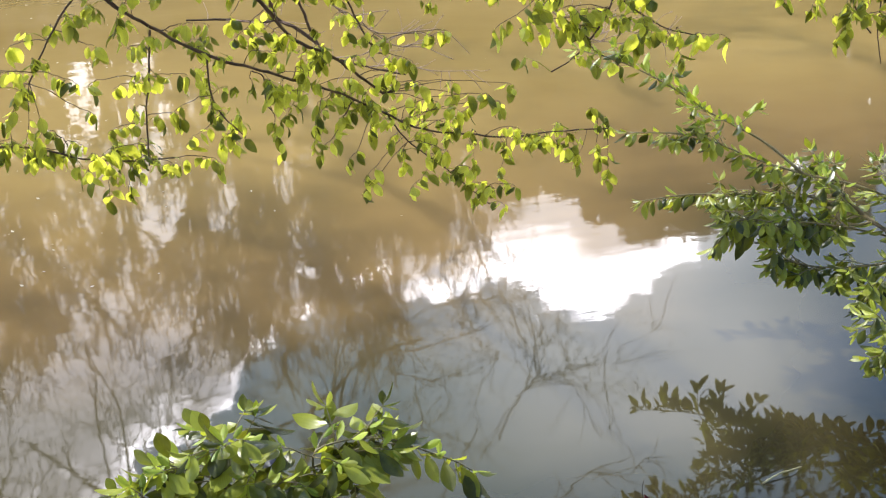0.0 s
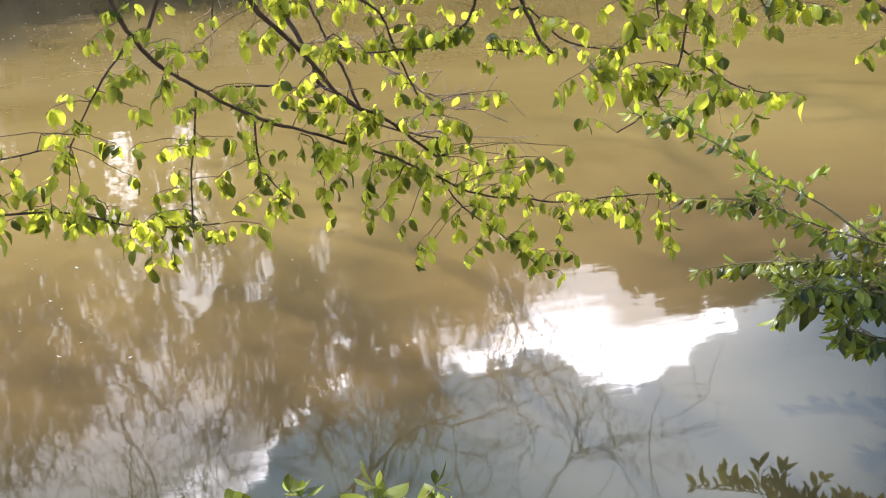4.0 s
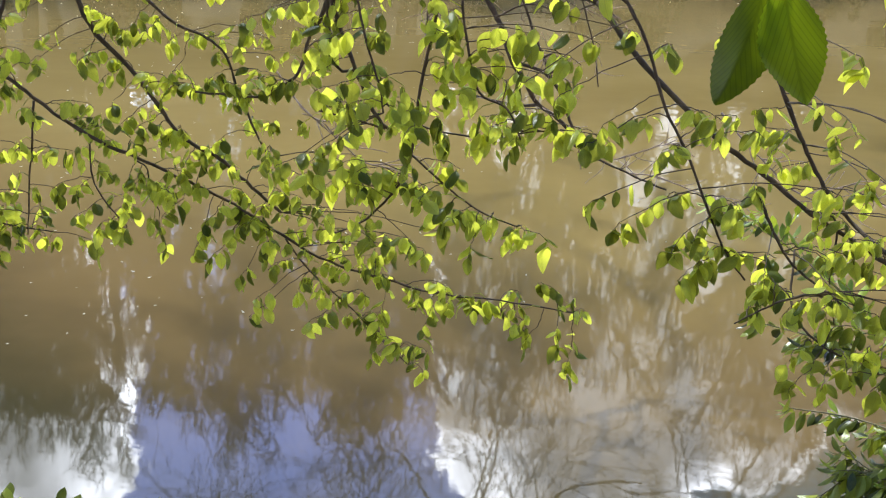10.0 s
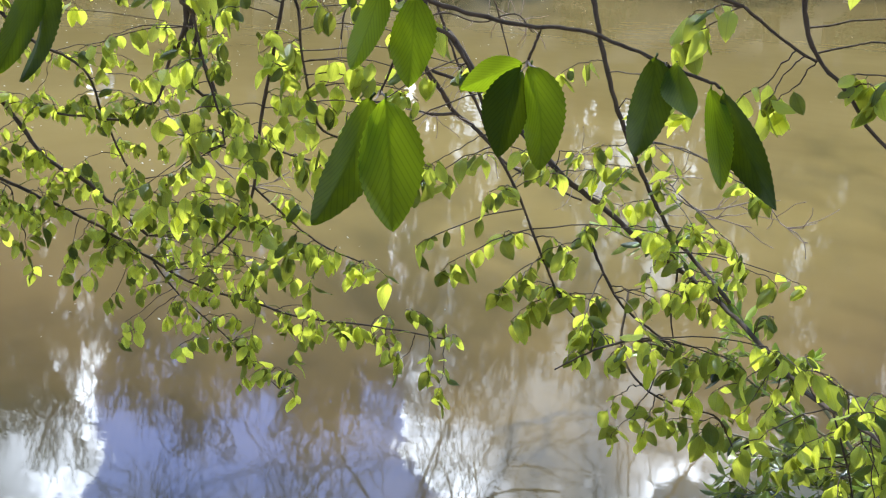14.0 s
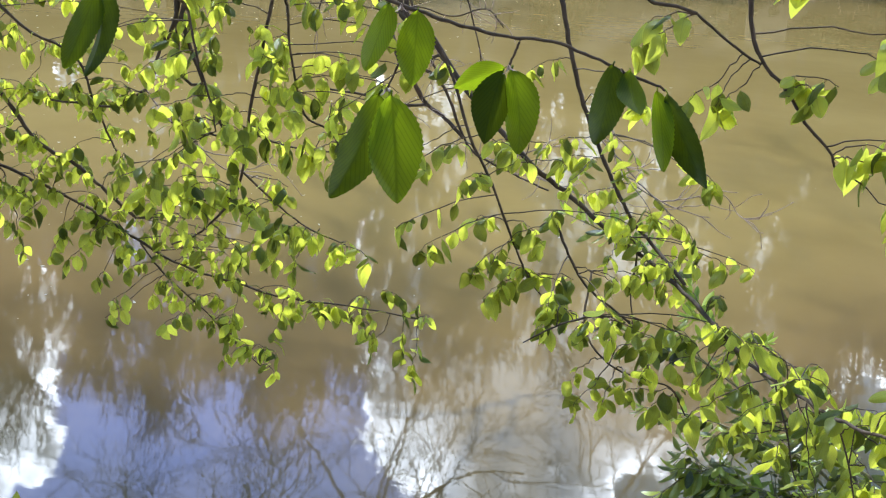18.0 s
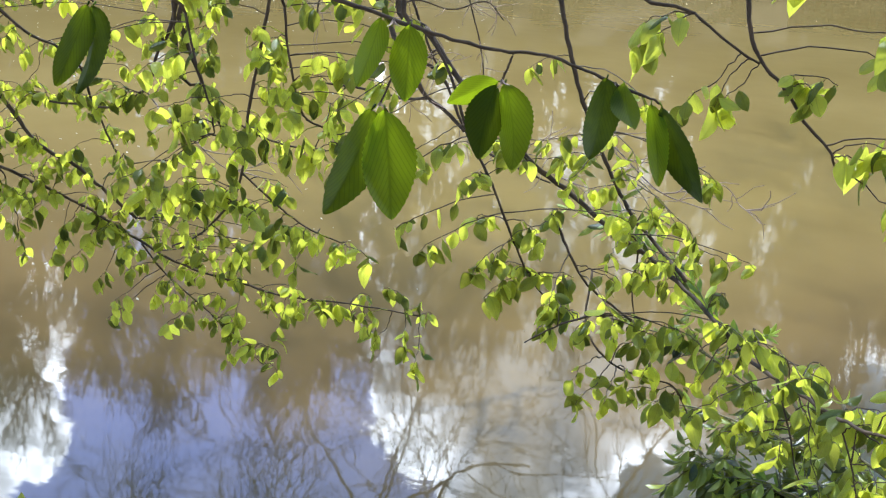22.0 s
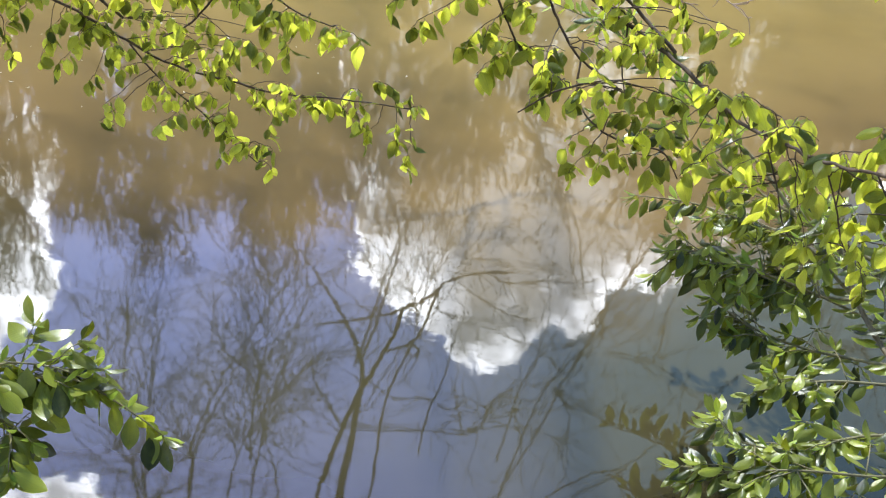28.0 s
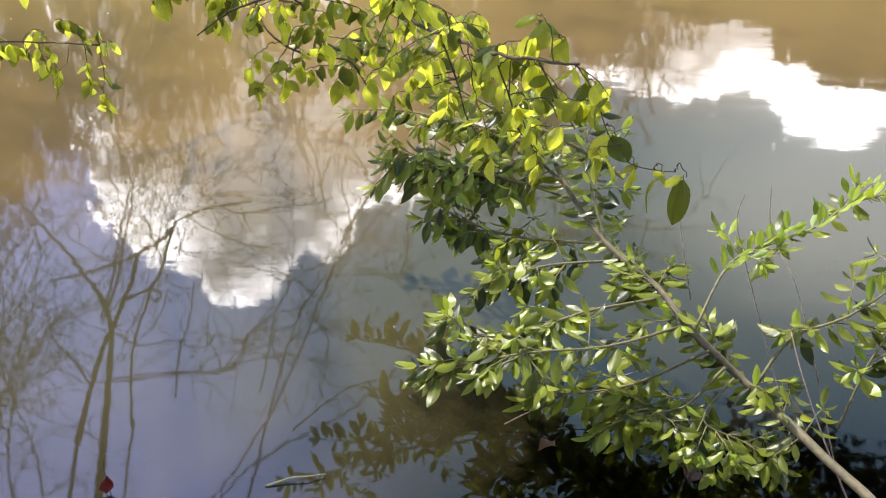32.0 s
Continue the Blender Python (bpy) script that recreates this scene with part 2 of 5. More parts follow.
def plain(name, lo, hi, scale, rough, relief=0.4, distance=0.004, stretch=None, detail=6.0):
    m, nodes, links, out = material(name)
    n = noise_tex(nodes, links, scale, detail, 0.62, "Object", stretch)
    big = noise_tex(nodes, links, scale * 0.17, 2.0, 0.5)
    both = nodes.new("ShaderNodeMath")
    both.operation = "MULTIPLY_ADD"
    links.new(big, both.inputs[0])
    both.inputs[1].default_value = 0.5
    half = nodes.new("ShaderNodeMath")
    half.operation = "MULTIPLY"
    half.inputs[1].default_value = 0.6
    links.new(n, half.inputs[0]), links.new(half.outputs[0], both.inputs[2])
    p = nodes.new("ShaderNodeBsdfPrincipled")
    p.inputs["Roughness"].default_value = rough
    links.new(ramp(nodes, links, both.outputs[0], (0.3, lo), (0.75, hi)), p.inputs["Base Color"])
    links.new(bump(nodes, links, n, relief, distance), p.inputs["Normal"])
    links.new(p.outputs[0], out.inputs[0])
    return m


HORNBEAM = leaf_material("hornbeam_leaf", (0.034, 0.092, 0.009), (0.52, 0.62, 0.12), (0.97, 0.98, 0.09), 0.36, 0.64, 9, 0.5)
LAUREL = leaf_material("laurel_leaf", (0.012, 0.022, 0.002), (0.32, 0.36, 0.045), (0.70, 0.74, 0.035), 0.28, 0.28, 9, 0.14, 0.46)
# darker copy for the nearest leaves: shade of the leaves above, as colour
HORNBEAM_SHADED = leaf_material("hornbeam_shaded_leaf", (0.018, 0.036, 0.002), (0.042, 0.074, 0.004), (0.52, 0.68, 0.008), 0.65, 0.52, 11, 0.05, 0.15, 0.78)
LAUREL_NEW = leaf_material("laurel_young_leaf", (0.20, 0.31, 0.02), (0.44, 0.54, 0.06), (0.85, 0.92, 0.06), 0.42, 0.36, 9, 0.18)
DEAD = leaf_material("dead_leaf", (0.10, 0.045, 0.02), (0.24, 0.12, 0.06), (0.22, 0.09, 0.03), 0.6, 0.2, 9, 0.4)
RED = leaf_material("red_dead_leaf", (0.045, 0.012, 0.010), (0.11, 0.022, 0.02), (0.14, 0.018, 0.015), 0.5, 0.25, 9, 0.4)
BARK = plain("bark", (0.024, 0.014, 0.008), (0.105, 0.066, 0.038), 60.0, 0.85, 0.7, 0.003, (1, 1, 0.35))
PALE_TWIG = plain("pale_twig", (0.24, 0.15, 0.11), (0.52, 0.38, 0.30), 80.0, 0.7, 0.5, 0.002)
GREEN_STEM = plain("green_brown_stem", (0.11, 0.09, 0.03), (0.27, 0.23, 0.11), 70.0, 0.6, 0.4, 0.002)
LAUREL_BARK = plain("laurel_bark", (0.07, 0.055, 0.030), (0.25, 0.20, 0.11), 45.0, 0.7, 0.6, 0.003)
ALDER_BARK = plain("alder_bark", (0.020, 0.018, 0.011), (0.066, 0.058, 0.036), 30.0, 0.85, 0.6, 0.003)
FAR_BARK = plain("far_bark", (0.045, 0.032, 0.022), (0.16, 0.115, 0.08), 3.0, 0.9, 0.5, 0.03)
FAR_TWIG = plain("far_twigs", (0.15, 0.075, 0.032), (0.30, 0.165, 0.075), 1.5, 0.9, 0.2, 0.01)
EVERGREEN = plain("evergreen_foliage", (0.022, 0.035, 0.010), (0.07, 0.085, 0.028), 2.5, 0.7, 0.3, 0.02)
IVY = plain("bank_undergrowth", (0.018, 0.020, 0.010), (0.075, 0.070, 0.030), 4.0, 0.8, 0.4, 0.02)


def soil_material():
    """Leaf-strewn earth, black and wet under the water's level."""
    m = plain("bank_soil", (0.030, 0.021, 0.013), (0.15, 0.10, 0.055), 7.0, 0.95, 0.8, 0.03)
    nodes, links = m.node_tree.nodes, m.node_tree.links
    p = next(n for n in nodes if n.type == "BSDF_PRINCIPLED")
    dry = p.inputs["Base Color"].links[0].from_socket
    geo, sep, wet = nodes.new("ShaderNodeNewGeometry"), nodes.new("ShaderNodeSeparateXYZ"), nodes.new("ShaderNodeMapRange")
    links.new(geo.outputs["Position"], sep.inputs[0]), links.new(sep.outputs["Z"], wet.inputs[0])
    wet.inputs[1].default_value, wet.inputs[2].default_value, wet.inputs[3].default_value, wet.inputs[4].default_value = 0.22, 0.30, 0.25, 1.0
    mul = nodes.new("ShaderNodeMix")
    mul.data_type, mul.blend_type = "RGBA", "MULTIPLY"
    mul.inputs["Factor"].default_value = 1.0
    links.new(dry, mul.inputs[6]), links.new(wet.outputs[0], mul.inputs[7])
    links.new(mul.outputs[2], p.inputs["Base Color"])
    return m


SOIL = soil_material()
REED = plain("dry_reed", (0.30, 0.27, 0.14), (0.52, 0.48, 0.28), 40.0, 0.6, 0.3, 0.002)


def water_material():
    """Silty pond water: a lit brown body, the near bank's shade put into its colour, that clears over the shallows,
    under a rippled mirror.
    """
    m, nodes, links, out = material("silty_water")
    geo = nodes.new("ShaderNodeNewGeometry")
    sep = nodes.new("ShaderNodeSeparateXYZ")
    links.new(geo.outputs["Position"], sep.inputs[0])
    silt = noise_tex(nodes, links, 0.35, 5.0, 0.6)
    body_col = ramp(nodes, links, silt, (0.3, (0.285, 0.20, 0.064)), (0.7, (0.38, 0.272, 0.097)))
    body = nodes.new("ShaderNodeBsdfDiffuse")
    clear = nodes.new("ShaderNodeBsdfTransparent")
    clear.inputs["Color"].default_value = (0.20, 0.19, 0.14, 1)
    wob = nodes.new("ShaderNodeMath")
    wob.operation = "MULTIPLY_ADD"
    links.new(noise_tex(nodes, links, 1.3, 3.0), wob.inputs[0])
    wob.inputs[1].default_value = 0.9
    shade_x = nodes.new("ShaderNodeMapRange")      # widens the dark, clear zone under the laurel, standing in for its shade
    links.new(sep.outputs["X"], shade_x.inputs[0])
    shade_x.inputs[1].default_value, shade_x.inputs[2].default_value, shade_x.inputs[3].default_value, shade_x.inputs[4].default_value = 1.5, 2.4, 0.45, -0.6
    left_y = nodes.new("ShaderNodeMath")      # the dark near tone reaches further out towards -x
    left_y.operation = "MULTIPLY_ADD"
    left_x = nodes.new("ShaderNodeMapRange")
    links.new(sep.outputs["X"], left_x.inputs[0])
    left_x.inputs[1].default_value, left_x.inputs[2].default_value, left_x.inputs[3].default_value, left_x.inputs[4].default_value = -1.0, -3.0, 0.0, -0.8
    left_y.inputs[1].default_value = 1.0
    links.new(left_x.outputs[0], left_y.inputs[0]), links.new(sep.outputs["Y"], left_y.inputs[2])
    shade_y = nodes.new("ShaderNodeMath")
    shade_y.operation = "ADD"
    links.new(left_y.outputs[0], shade_y.inputs[0]), links.new(shade_x.outputs[0], shade_y.inputs[1])
    links.new(shade_y.outputs[0], wob.inputs[2])
    off_bank = nodes.new("ShaderNodeMapRange")
    off_bank.interpolation_type = "SMOOTHSTEP"
    links.new(wob.outputs[0], off_bank.inputs[0])
    off_bank.inputs[1].default_value, off_bank.inputs[2].default_value, off_bank.inputs[3].default_value = 4.7, 6.4, 0.08
    # shade along the near bank, painted as a darker body colour
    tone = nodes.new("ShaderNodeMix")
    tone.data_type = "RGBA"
    links.new(off_bank.outputs[0], tone.inputs["Factor"])
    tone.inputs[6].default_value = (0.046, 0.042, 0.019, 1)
    # silt stirred up: redder and darker towards the near bank
    out_y = nodes.new("ShaderNodeMapRange")
    out_y.interpolation_type = "SMOOTHSTEP"
    links.new(wob.outputs[0], out_y.inputs[0])
    out_y.inputs[1].default_value, out_y.inputs[2].default_value = 5.4, 9.5
    rust = nodes.new("ShaderNodeMix")
    rust.data_type = "RGBA"
    links.new(out_y.outputs[0], rust.inputs["Factor"])
    rust.inputs[6].default_value = (0.20, 0.132, 0.054, 1)
    links.new(body_col, rust.inputs[7])
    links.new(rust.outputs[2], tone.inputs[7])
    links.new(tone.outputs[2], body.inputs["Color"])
    shallow = nodes.new("ShaderNodeMapRange")
    links.new(wob.outputs[0], shallow.inputs[0])
    shallow.inputs[1].default_value, shallow.inputs[2].default_value = 2.9, 4.2
    mur = nodes.new("ShaderNodeMixShader")
    links.new(shallow.outputs[0], mur.inputs[0])
    links.new(clear.outputs[0], mur.inputs[1]), links.new(body.outputs[0], mur.inputs[2])
    # ripples: a slow swell, and fine wind ripples that lie across the view
    swell = noise_tex(nodes, links, 2.2, 2.0, 0.5, "Object", (0.6, 1.0, 1.0))
    fine = noise_tex(nodes, links, 14.0, 2.0, 0.5, "Object", (0.45, 1.0, 1.0))
    add = nodes.new("ShaderNodeMath")
    add.operation = "MULTIPLY_ADD"
    links.new(fine, add.inputs[0])
    add.inputs[1].default_value = 0.05
    calm = nodes.new("ShaderNodeMapRange")      # the lee of the near bank lies calmer
    links.new(sep.outputs["Y"], calm.inputs[0])
    calm.inputs[1].default_value, calm.inputs[2].default_value, calm.inputs[3].default_value, calm.inputs[4].default_value = 3.0, 12.0, 0.35, 1.0
    heave = nodes.new("ShaderNodeMath")
    heave.operation = "MULTIPLY"
    links.new(swell, heave.inputs[0]), links.new(calm.outputs[0], heave.inputs[1])
    links.new(heave.outputs[0], add.inputs[2])
    nrm = bump(nodes, links, add.outputs[0], 0.25, 0.012)
    gloss = nodes.new("ShaderNodeBsdfGlossy")
    gloss.inputs["Roughness"].default_value = 0.03
    links.new(nrm, gloss.inputs["Normal"])
    fres = nodes.new("ShaderNodeFresnel")
    fres.inputs["IOR"].default_value = 1.5
    links.new(nrm, fres.inputs["Normal"])
    mx = nodes.new("ShaderNodeMixShader")
    links.new(fres.outputs[0], mx.inputs[0])
    links.new(mur.outputs[0], mx.inputs[1]), links.new(gloss.outputs[0], mx.inputs[2])
    links.new(mx.outputs[0], out.inputs[0])
    return m


WATER = water_material()


# ---- builders ----
def mesh(name, verts, faces, mat, smooth=True, uvs=None):
    me = bpy.data.meshes.new(name)
    me.from_pydata([tuple(v) for v in verts], [], faces)
    me.materials.append(mat)
    if smooth:
        me.polygons.foreach_set("use_smooth", [True] * len(me.polygons))
    if uvs:
        layer = me.uv_layers.new(name="UVMap")
        flat = []
        for loop in me.loops:
            flat.extend(uvs[loop.vertex_index])
        layer.data.foreach_set("uv", flat)
    me.update()
    return me


def part(name, me, parent, label="", m=None):
    ob = new(name, me)
    ob.parent = parent
    if m is not None:
        ob.matrix_basis = m
    if label:
        ob["label"] = label
    return ob


def smooth_line(pts, step=4):
    """Catmull-Rom through the points."""
    p = [Vector(v) for v in pts]
    p = [2 * p[0] - p[1]] + p + [2 * p[-1] - p[-2]]
    out = []
    for i in range(1, len(p) - 2):
        for k in range(step):
            t = k / step
            a, b, c, d = p[i - 1], p[i], p[i + 1], p[i + 2]
            out.append(0.5 * (2 * b + (c - a) * t + (2 * a - 5 * b + 4 * c - d) * t * t + (3 * b - a - 3 * c + d) * t ** 3))
    out.append(p[-2])
    return out


def tube(line, r0, r1, sides, verts, faces, power=1.0, knots=0.0, rng=None):
    """Adds a tapering tube along the line to verts and faces."""
    start = len(verts)
    n = len(line)
    up = Vector((0.3, 0.2, 1.0))
    for i, p in enumerate(line):
        d = (line[min(i + 1, n - 1)] - line[max(i - 1, 0)])
        d = d.normalized() if d.length > 1e-9 else Vector((0, 0, 1))
        a = d.cross(up)
        a = a.normalized() if a.length > 1e-4 else Vector((1, 0, 0))
        b = d.cross(a)
        r = r0 + (r1 - r0) * (i / max(1, n - 1)) ** power
        if rng:
            r *= 1 + knots * rng.uniform(-1, 1)
        for k in range(sides):
            w = 2 * math.pi * k / sides
            verts.append(p + r * (math.cos(w) * a + math.sin(w) * b))
    for i in range(n - 1):
        for k in range(sides):
            q = start + i * sides + k
            o = start + i * sides + (k + 1) % sides
            faces.append((q, o, o + sides, q + sides))
    faces.append(tuple(start + k for k in reversed(range(sides))))
    faces.append(tuple(start + (n - 1) * sides + k for k in range(sides)))


def leaf_mesh(name, mat, length, width, rows, cols, fold, curl, teeth=0, belly=0.45, stalk=0.12, wave=0.0, point=0.0, round_=0.8):
    """A leaf that hangs from the origin along -z, its face towards +y: a stalk, a blade folded along the midrib and curled along its length."""
    verts, faces, uvs = [], [], []
    for i in range(rows + 1):
        s = i / rows
        w = width / 2 * (math.sin(math.pi * s ** (math.log(0.5) / math.log(belly))) ** round_ if 0 < s < 1 else 0.0) + 0.0003
        w *= 1 - point * s ** 2
        if i == rows:
            w = 0.0004
        for j in range(-cols, cols + 1):
            u = j / cols
            edge_w = w
            if teeth and abs(j) == cols and 0 < i < rows:
                edge_w = w * (1.035 if i % 2 else 0.965)
            x = edge_w * u
            y = -abs(x) * fold + curl * length * (s - 0.3) ** 2 + wave * math.sin(7 * s + 2 * u) * abs(u) * width
            verts.append((x, y, -length * (stalk + (1 - stalk) * s)))
            uvs.append((u * w / (width / 2), s))
    c = 2 * cols + 1
    for i in range(rows):
        for j in range(2 * cols):
            a = i * c + j
            faces.append((a, a + 1, a + 1 + c, a + c))
    line = [Vector((0, 0, 0)), Vector((0, curl * length * 0.05, -length * stalk * 0.6)), Vector((0, curl * length * 0.09, -length * stalk * 1.1))]
    before = len(verts)
    tube(line, length * 0.012, length * 0.009, 4, verts, faces)
    uvs += [(0.0, 0.0)] * (len(verts) - before)
    return mesh(name, verts, faces, mat, True, uvs)


LEAVES = [leaf_mesh("hornbeam_leaf", HORNBEAM, 0.044 + 0.005 * (i % 3), 0.025 + 0.0025 * (i % 2), 8, 2, 0.2 + 0.14 * (i % 4), -0.22 * (i - 0.5), 0, 0.46, 0.10, 0.05, 0.0, 0.7) for i in range(6)]
NEAR_LEAVES = [leaf_mesh("hornbeam_leaf_large", HORNBEAM_SHADED, 0.1, 0.047, 34, 5, 0.08 + 0.1 * i, 0.10 + 0.12 * i, 1, 0.46, 0.05, 0.05, 0.16, 0.74) for i in range(3)]
LAUREL_LEAVES = [leaf_mesh("laurel_leaf", LAUREL, 0.086 + 0.009 * i, 0.035 + 0.004 * (i % 2), 8, 2, 0.18 + 0.12 * (i % 3), 0.16 * (i - 1.0), 0, 0.52, 0.1, 0.03, 0.2) for i in range(4)]
BROAD_LEAVES = [leaf_mesh("laurel_broad_leaf", LAUREL, 0.098 + 0.010 * i, 0.050 + 0.003 * (i % 2), 8, 2, 0.15 + 0.1 * (i % 3), 0.14 * (i - 1.0), 0, 0.55, 0.1, 0.02) for i in range(4)]
LAUREL_YOUNG = [leaf_mesh("laurel_young_leaf", LAUREL_NEW, 0.07 + 0.008 * i, 0.025, 6, 2, 0.3, 0.1 * i, 0, 0.55, 0.08, 0.02) for i in range(2)]

BUD_SCALE = leaf_mesh("bud_scale", PALE_TWIG, 0.016, 0.0055, 4, 1, 0.4, 0.5, 0, 0.4, 0.1)


# ---- ground, water ----
def near_shore(x):
    return 1.95 + 0.12 * math.sin(1.3 * x + 0.5) + 0.07 * math.sin(3.1 * x) + 0.02 * x * x * (0.3 if abs(x) < 12 else 0.12)


def far_shore(x):
    return 30.5 - 0.009 * (x + 1) ** 2 * (1 if abs(x) < 26 else (26 / abs(x)) ** 2) + 0.6 * math.sin(0.35 * x) + 0.35 * math.sin(0.9 * x + 1)


LEVEL = 0.2      # the water's level


def height(x, y):
    near, far = y - near_shore(x), far_shore(x) - y
    side = 34 - abs(x + 2)
    d = min(near, far, side)
    rough = 0.05 * noise.noise(Vector((x * 1.3, y * 1.3, 0))) + 0.02 * noise.noise(Vector((x * 5, y * 5, 3)))
    if d >= 0:
        z = -1.3 * (1 - math.exp(-d * 0.42)) - 0.015
    elif d == near:
        z = 1.0 * (1 - math.exp(d * 1.35)) * 1.05
    elif d == far:
        z = 2.0 * (1 - math.exp(d * 0.9)) + 0.27 * min(-d, 26.0) * min(1.0, -d / 6)
    else:
        z = 1.2 * (1 - math.exp(d * 0.5)) + 0.02 * -d
    far_off = max(0.0, math.hypot(x, y - 14) - 45)
    return LEVEL + z + rough * min(1.0, 0.3 + abs(d)) + 2.5 * noise.noise(Vector((x * 0.012, y * 0.012, 5))) * min(1.0, far_off / 120)


def axis_steps(lo, hi, dense_lo, dense_hi, fine):
    vals, v = [], dense_lo
    while v < dense_hi:
        vals.append(v)
        v += fine
    step = fine
    v = dense_hi
    while v < hi:
        vals.append(v)
        step *= 1.16
        v += step
    vals.append(hi)
    step, v, low = fine, dense_lo, []
    while v > lo:
        step *= 1.16
        v -= step
        low.append(max(v, lo))
    return sorted(set(low)) + vals


xs = axis_steps(-900, 900, -9, 9, 0.16)
ys = sorted(set(axis_steps(-600, 1500, -1.5, 5.5, 0.12)) | {27 + 0.3 * i for i in range(26)})
gv = [(x, y, height(x, y)) for y in ys for x in xs]
gw = len(xs)
gf = [(j * gw + i, j * gw + i + 1, (j + 1) * gw + i + 1, (j + 1) * gw + i) for j in range(len(ys) - 1) for i in range(gw - 1)]
ground = tagged(new("ground", mesh("ground", gv, gf, SOIL)), "dark muddy earth of the pond's bed and banks", "ground", kind="structure")

wv = [(x, y, LEVEL) for y in (-2, 6, 14, 22, 44) for x in (-50, -20, 0, 20, 50)]
wf = [(j * 5 + i, j * 5 + i + 1, (j + 1) * 5 + i + 1, (j + 1) * 5 + i) for j in range(4) for i in range(4)]
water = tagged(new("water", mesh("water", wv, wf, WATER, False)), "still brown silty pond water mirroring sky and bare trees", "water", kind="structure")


# ---- far trees ----
def grow(rng, verts, faces, tv, tf, p, d, length, r, level, top):
    """A limb and, from it, its side limbs; the last ones are twigs."""
    n = 5 if level < 2 else 3
    line, q, v = [p.copy()], p.copy(), d.copy()
    for _ in range(n):
        v = (v + Vector((rng.uniform(-1, 1), rng.uniform(-1, 1), rng.uniform(-0.4, 0.8))) * (0.10 + 0.05 * level)).normalized()
        q = q + v * (length / n)
        line.append(q.copy())
    end = r * (0.45 if level else 0.3)
    tube(line, r, end, 7 if level == 0 else (4 if level == 1 else 3), *((verts, faces) if level < 2 else (tv, tf)))
    if level >= top:
        return
    count = (17, 7, 5, 4)[level]
    for k in range(count):
        s = rng.uniform(0.22 if level == 0 else 0.15, 1.0)
        at = line[min(n, int(s * n))]
        out = Vector((rng.uniform(-1, 1), rng.uniform(-1, 1), 0)).normalized()
        lift = rng.uniform(0.25, 1.1)
        nd = (v * 0.55 + out * 0.9 + Vector((0, 0, lift))).normalized()
        grow(rng, verts, faces, tv, tf, at, nd, length * rng.uniform(*((0.25, 0.44) if level == 0 else (0.38, 0.62))), max(0.018, r * rng.uniform(0.28, 0.45)), level + 1, top)


def bare_tree(seed, high):
    rng = random.Random(seed)
    verts, faces, tv, tf = [], [], [], []
    grow(rng, verts, faces, tv, tf, Vector((0, 0, -0.3)), Vector((rng.uniform(-0.12, 0.12), rng.uniform(-0.2, 0.05), 1)).normalized(), high * 0.70, high * 0.015, 0, 4)
    tree = new("bare_tree")
    part("trunk", mesh("trunk", verts, faces, FAR_BARK), tree)
    twigs = part("twigs", mesh("twigs", tv, tf, FAR_TWIG), tree, "fine brown leafless twigs")
    return tagged(tree, "tall leafless tree with brown twigs on the far bank", "tree", "bare trees on the far bank"), max(v.z for v in tv)


def evergreen_tree(seed, high):
    rng = random.Random(seed)
    verts, faces, cv, cf = [], [], [], []
    tube([Vector((0, 0, -0.3)), Vector((0.1, 0, high * 0.4)), Vector((0, 0.1, high * 0.95))], high * 0.022, 0.02, 7, verts, faces)
    for i in range(4200):
        h = rng.uniform(0.06, 1.0) ** 0.9
        lobe = 0.8 + 0.3 * math.sin(9 * h + seed) + 0.25 * rng.random()
        wide = high * 0.34 * lobe * (1 - 0.75 * h ** 2.2)
        a = rng.uniform(0, 6.283)
        rr = wide * math.sqrt(rng.uniform(0.25, 1))
        c = Vector((rr * math.cos(a), rr * math.sin(a), h * high + rng.uniform(-0.2, 0.2)))
        s = rng.uniform(0.10, 0.26)
        u = Vector((rng.uniform(-1, 1), rng.uniform(-1, 1), rng.uniform(-0.5, 0.5))).normalized()
        w = u.cross(Vector((rng.uniform(-1, 1), rng.uniform(-1, 1), rng.uniform(-1, 1)))).normalized()
        b = len(cv)
        cv += [c - s * u, c + 0.45 * s * w, c + s * u, c - 0.45 * s * w + 0.1 * s * u.cross(w)]
        cf.append((b, b + 1, b + 2, b + 3))
    tree = new("evergreen_tree")
    part("trunk", mesh("trunk", verts, faces, FAR_BARK), tree)
    part("crown", mesh("crown", cv, cf, EVERGREEN, False), tree, "dense dark olive-green foliage")
    return tagged(tree, "dense dark ivy-green tree on the far bank", "tree", "evergreen trees on the far bank")


rng = random.Random(7)
def crown_reach(x):
    """How high a tree at x reaches: the elevation of its top, mirrored, as seen from the near bank."""
    return 24.5 if x > 4.8 else (28.0 if x > -1 else (27.6 if x > -4 else 28.4))


def plant(ob, tall, x, back, turn, share):
    y = far_shore(x) + back
    z = height(x, y) - 0.1
    s = (math.tan(radians(crown_reach(x) * share)) * math.hypot(x - 1.0, y) - 2.1 - z) / tall
    ob.matrix_basis = pose(x, y, z, 0, 0, turn) @ Matrix.Diagonal((s, s, s, 1))


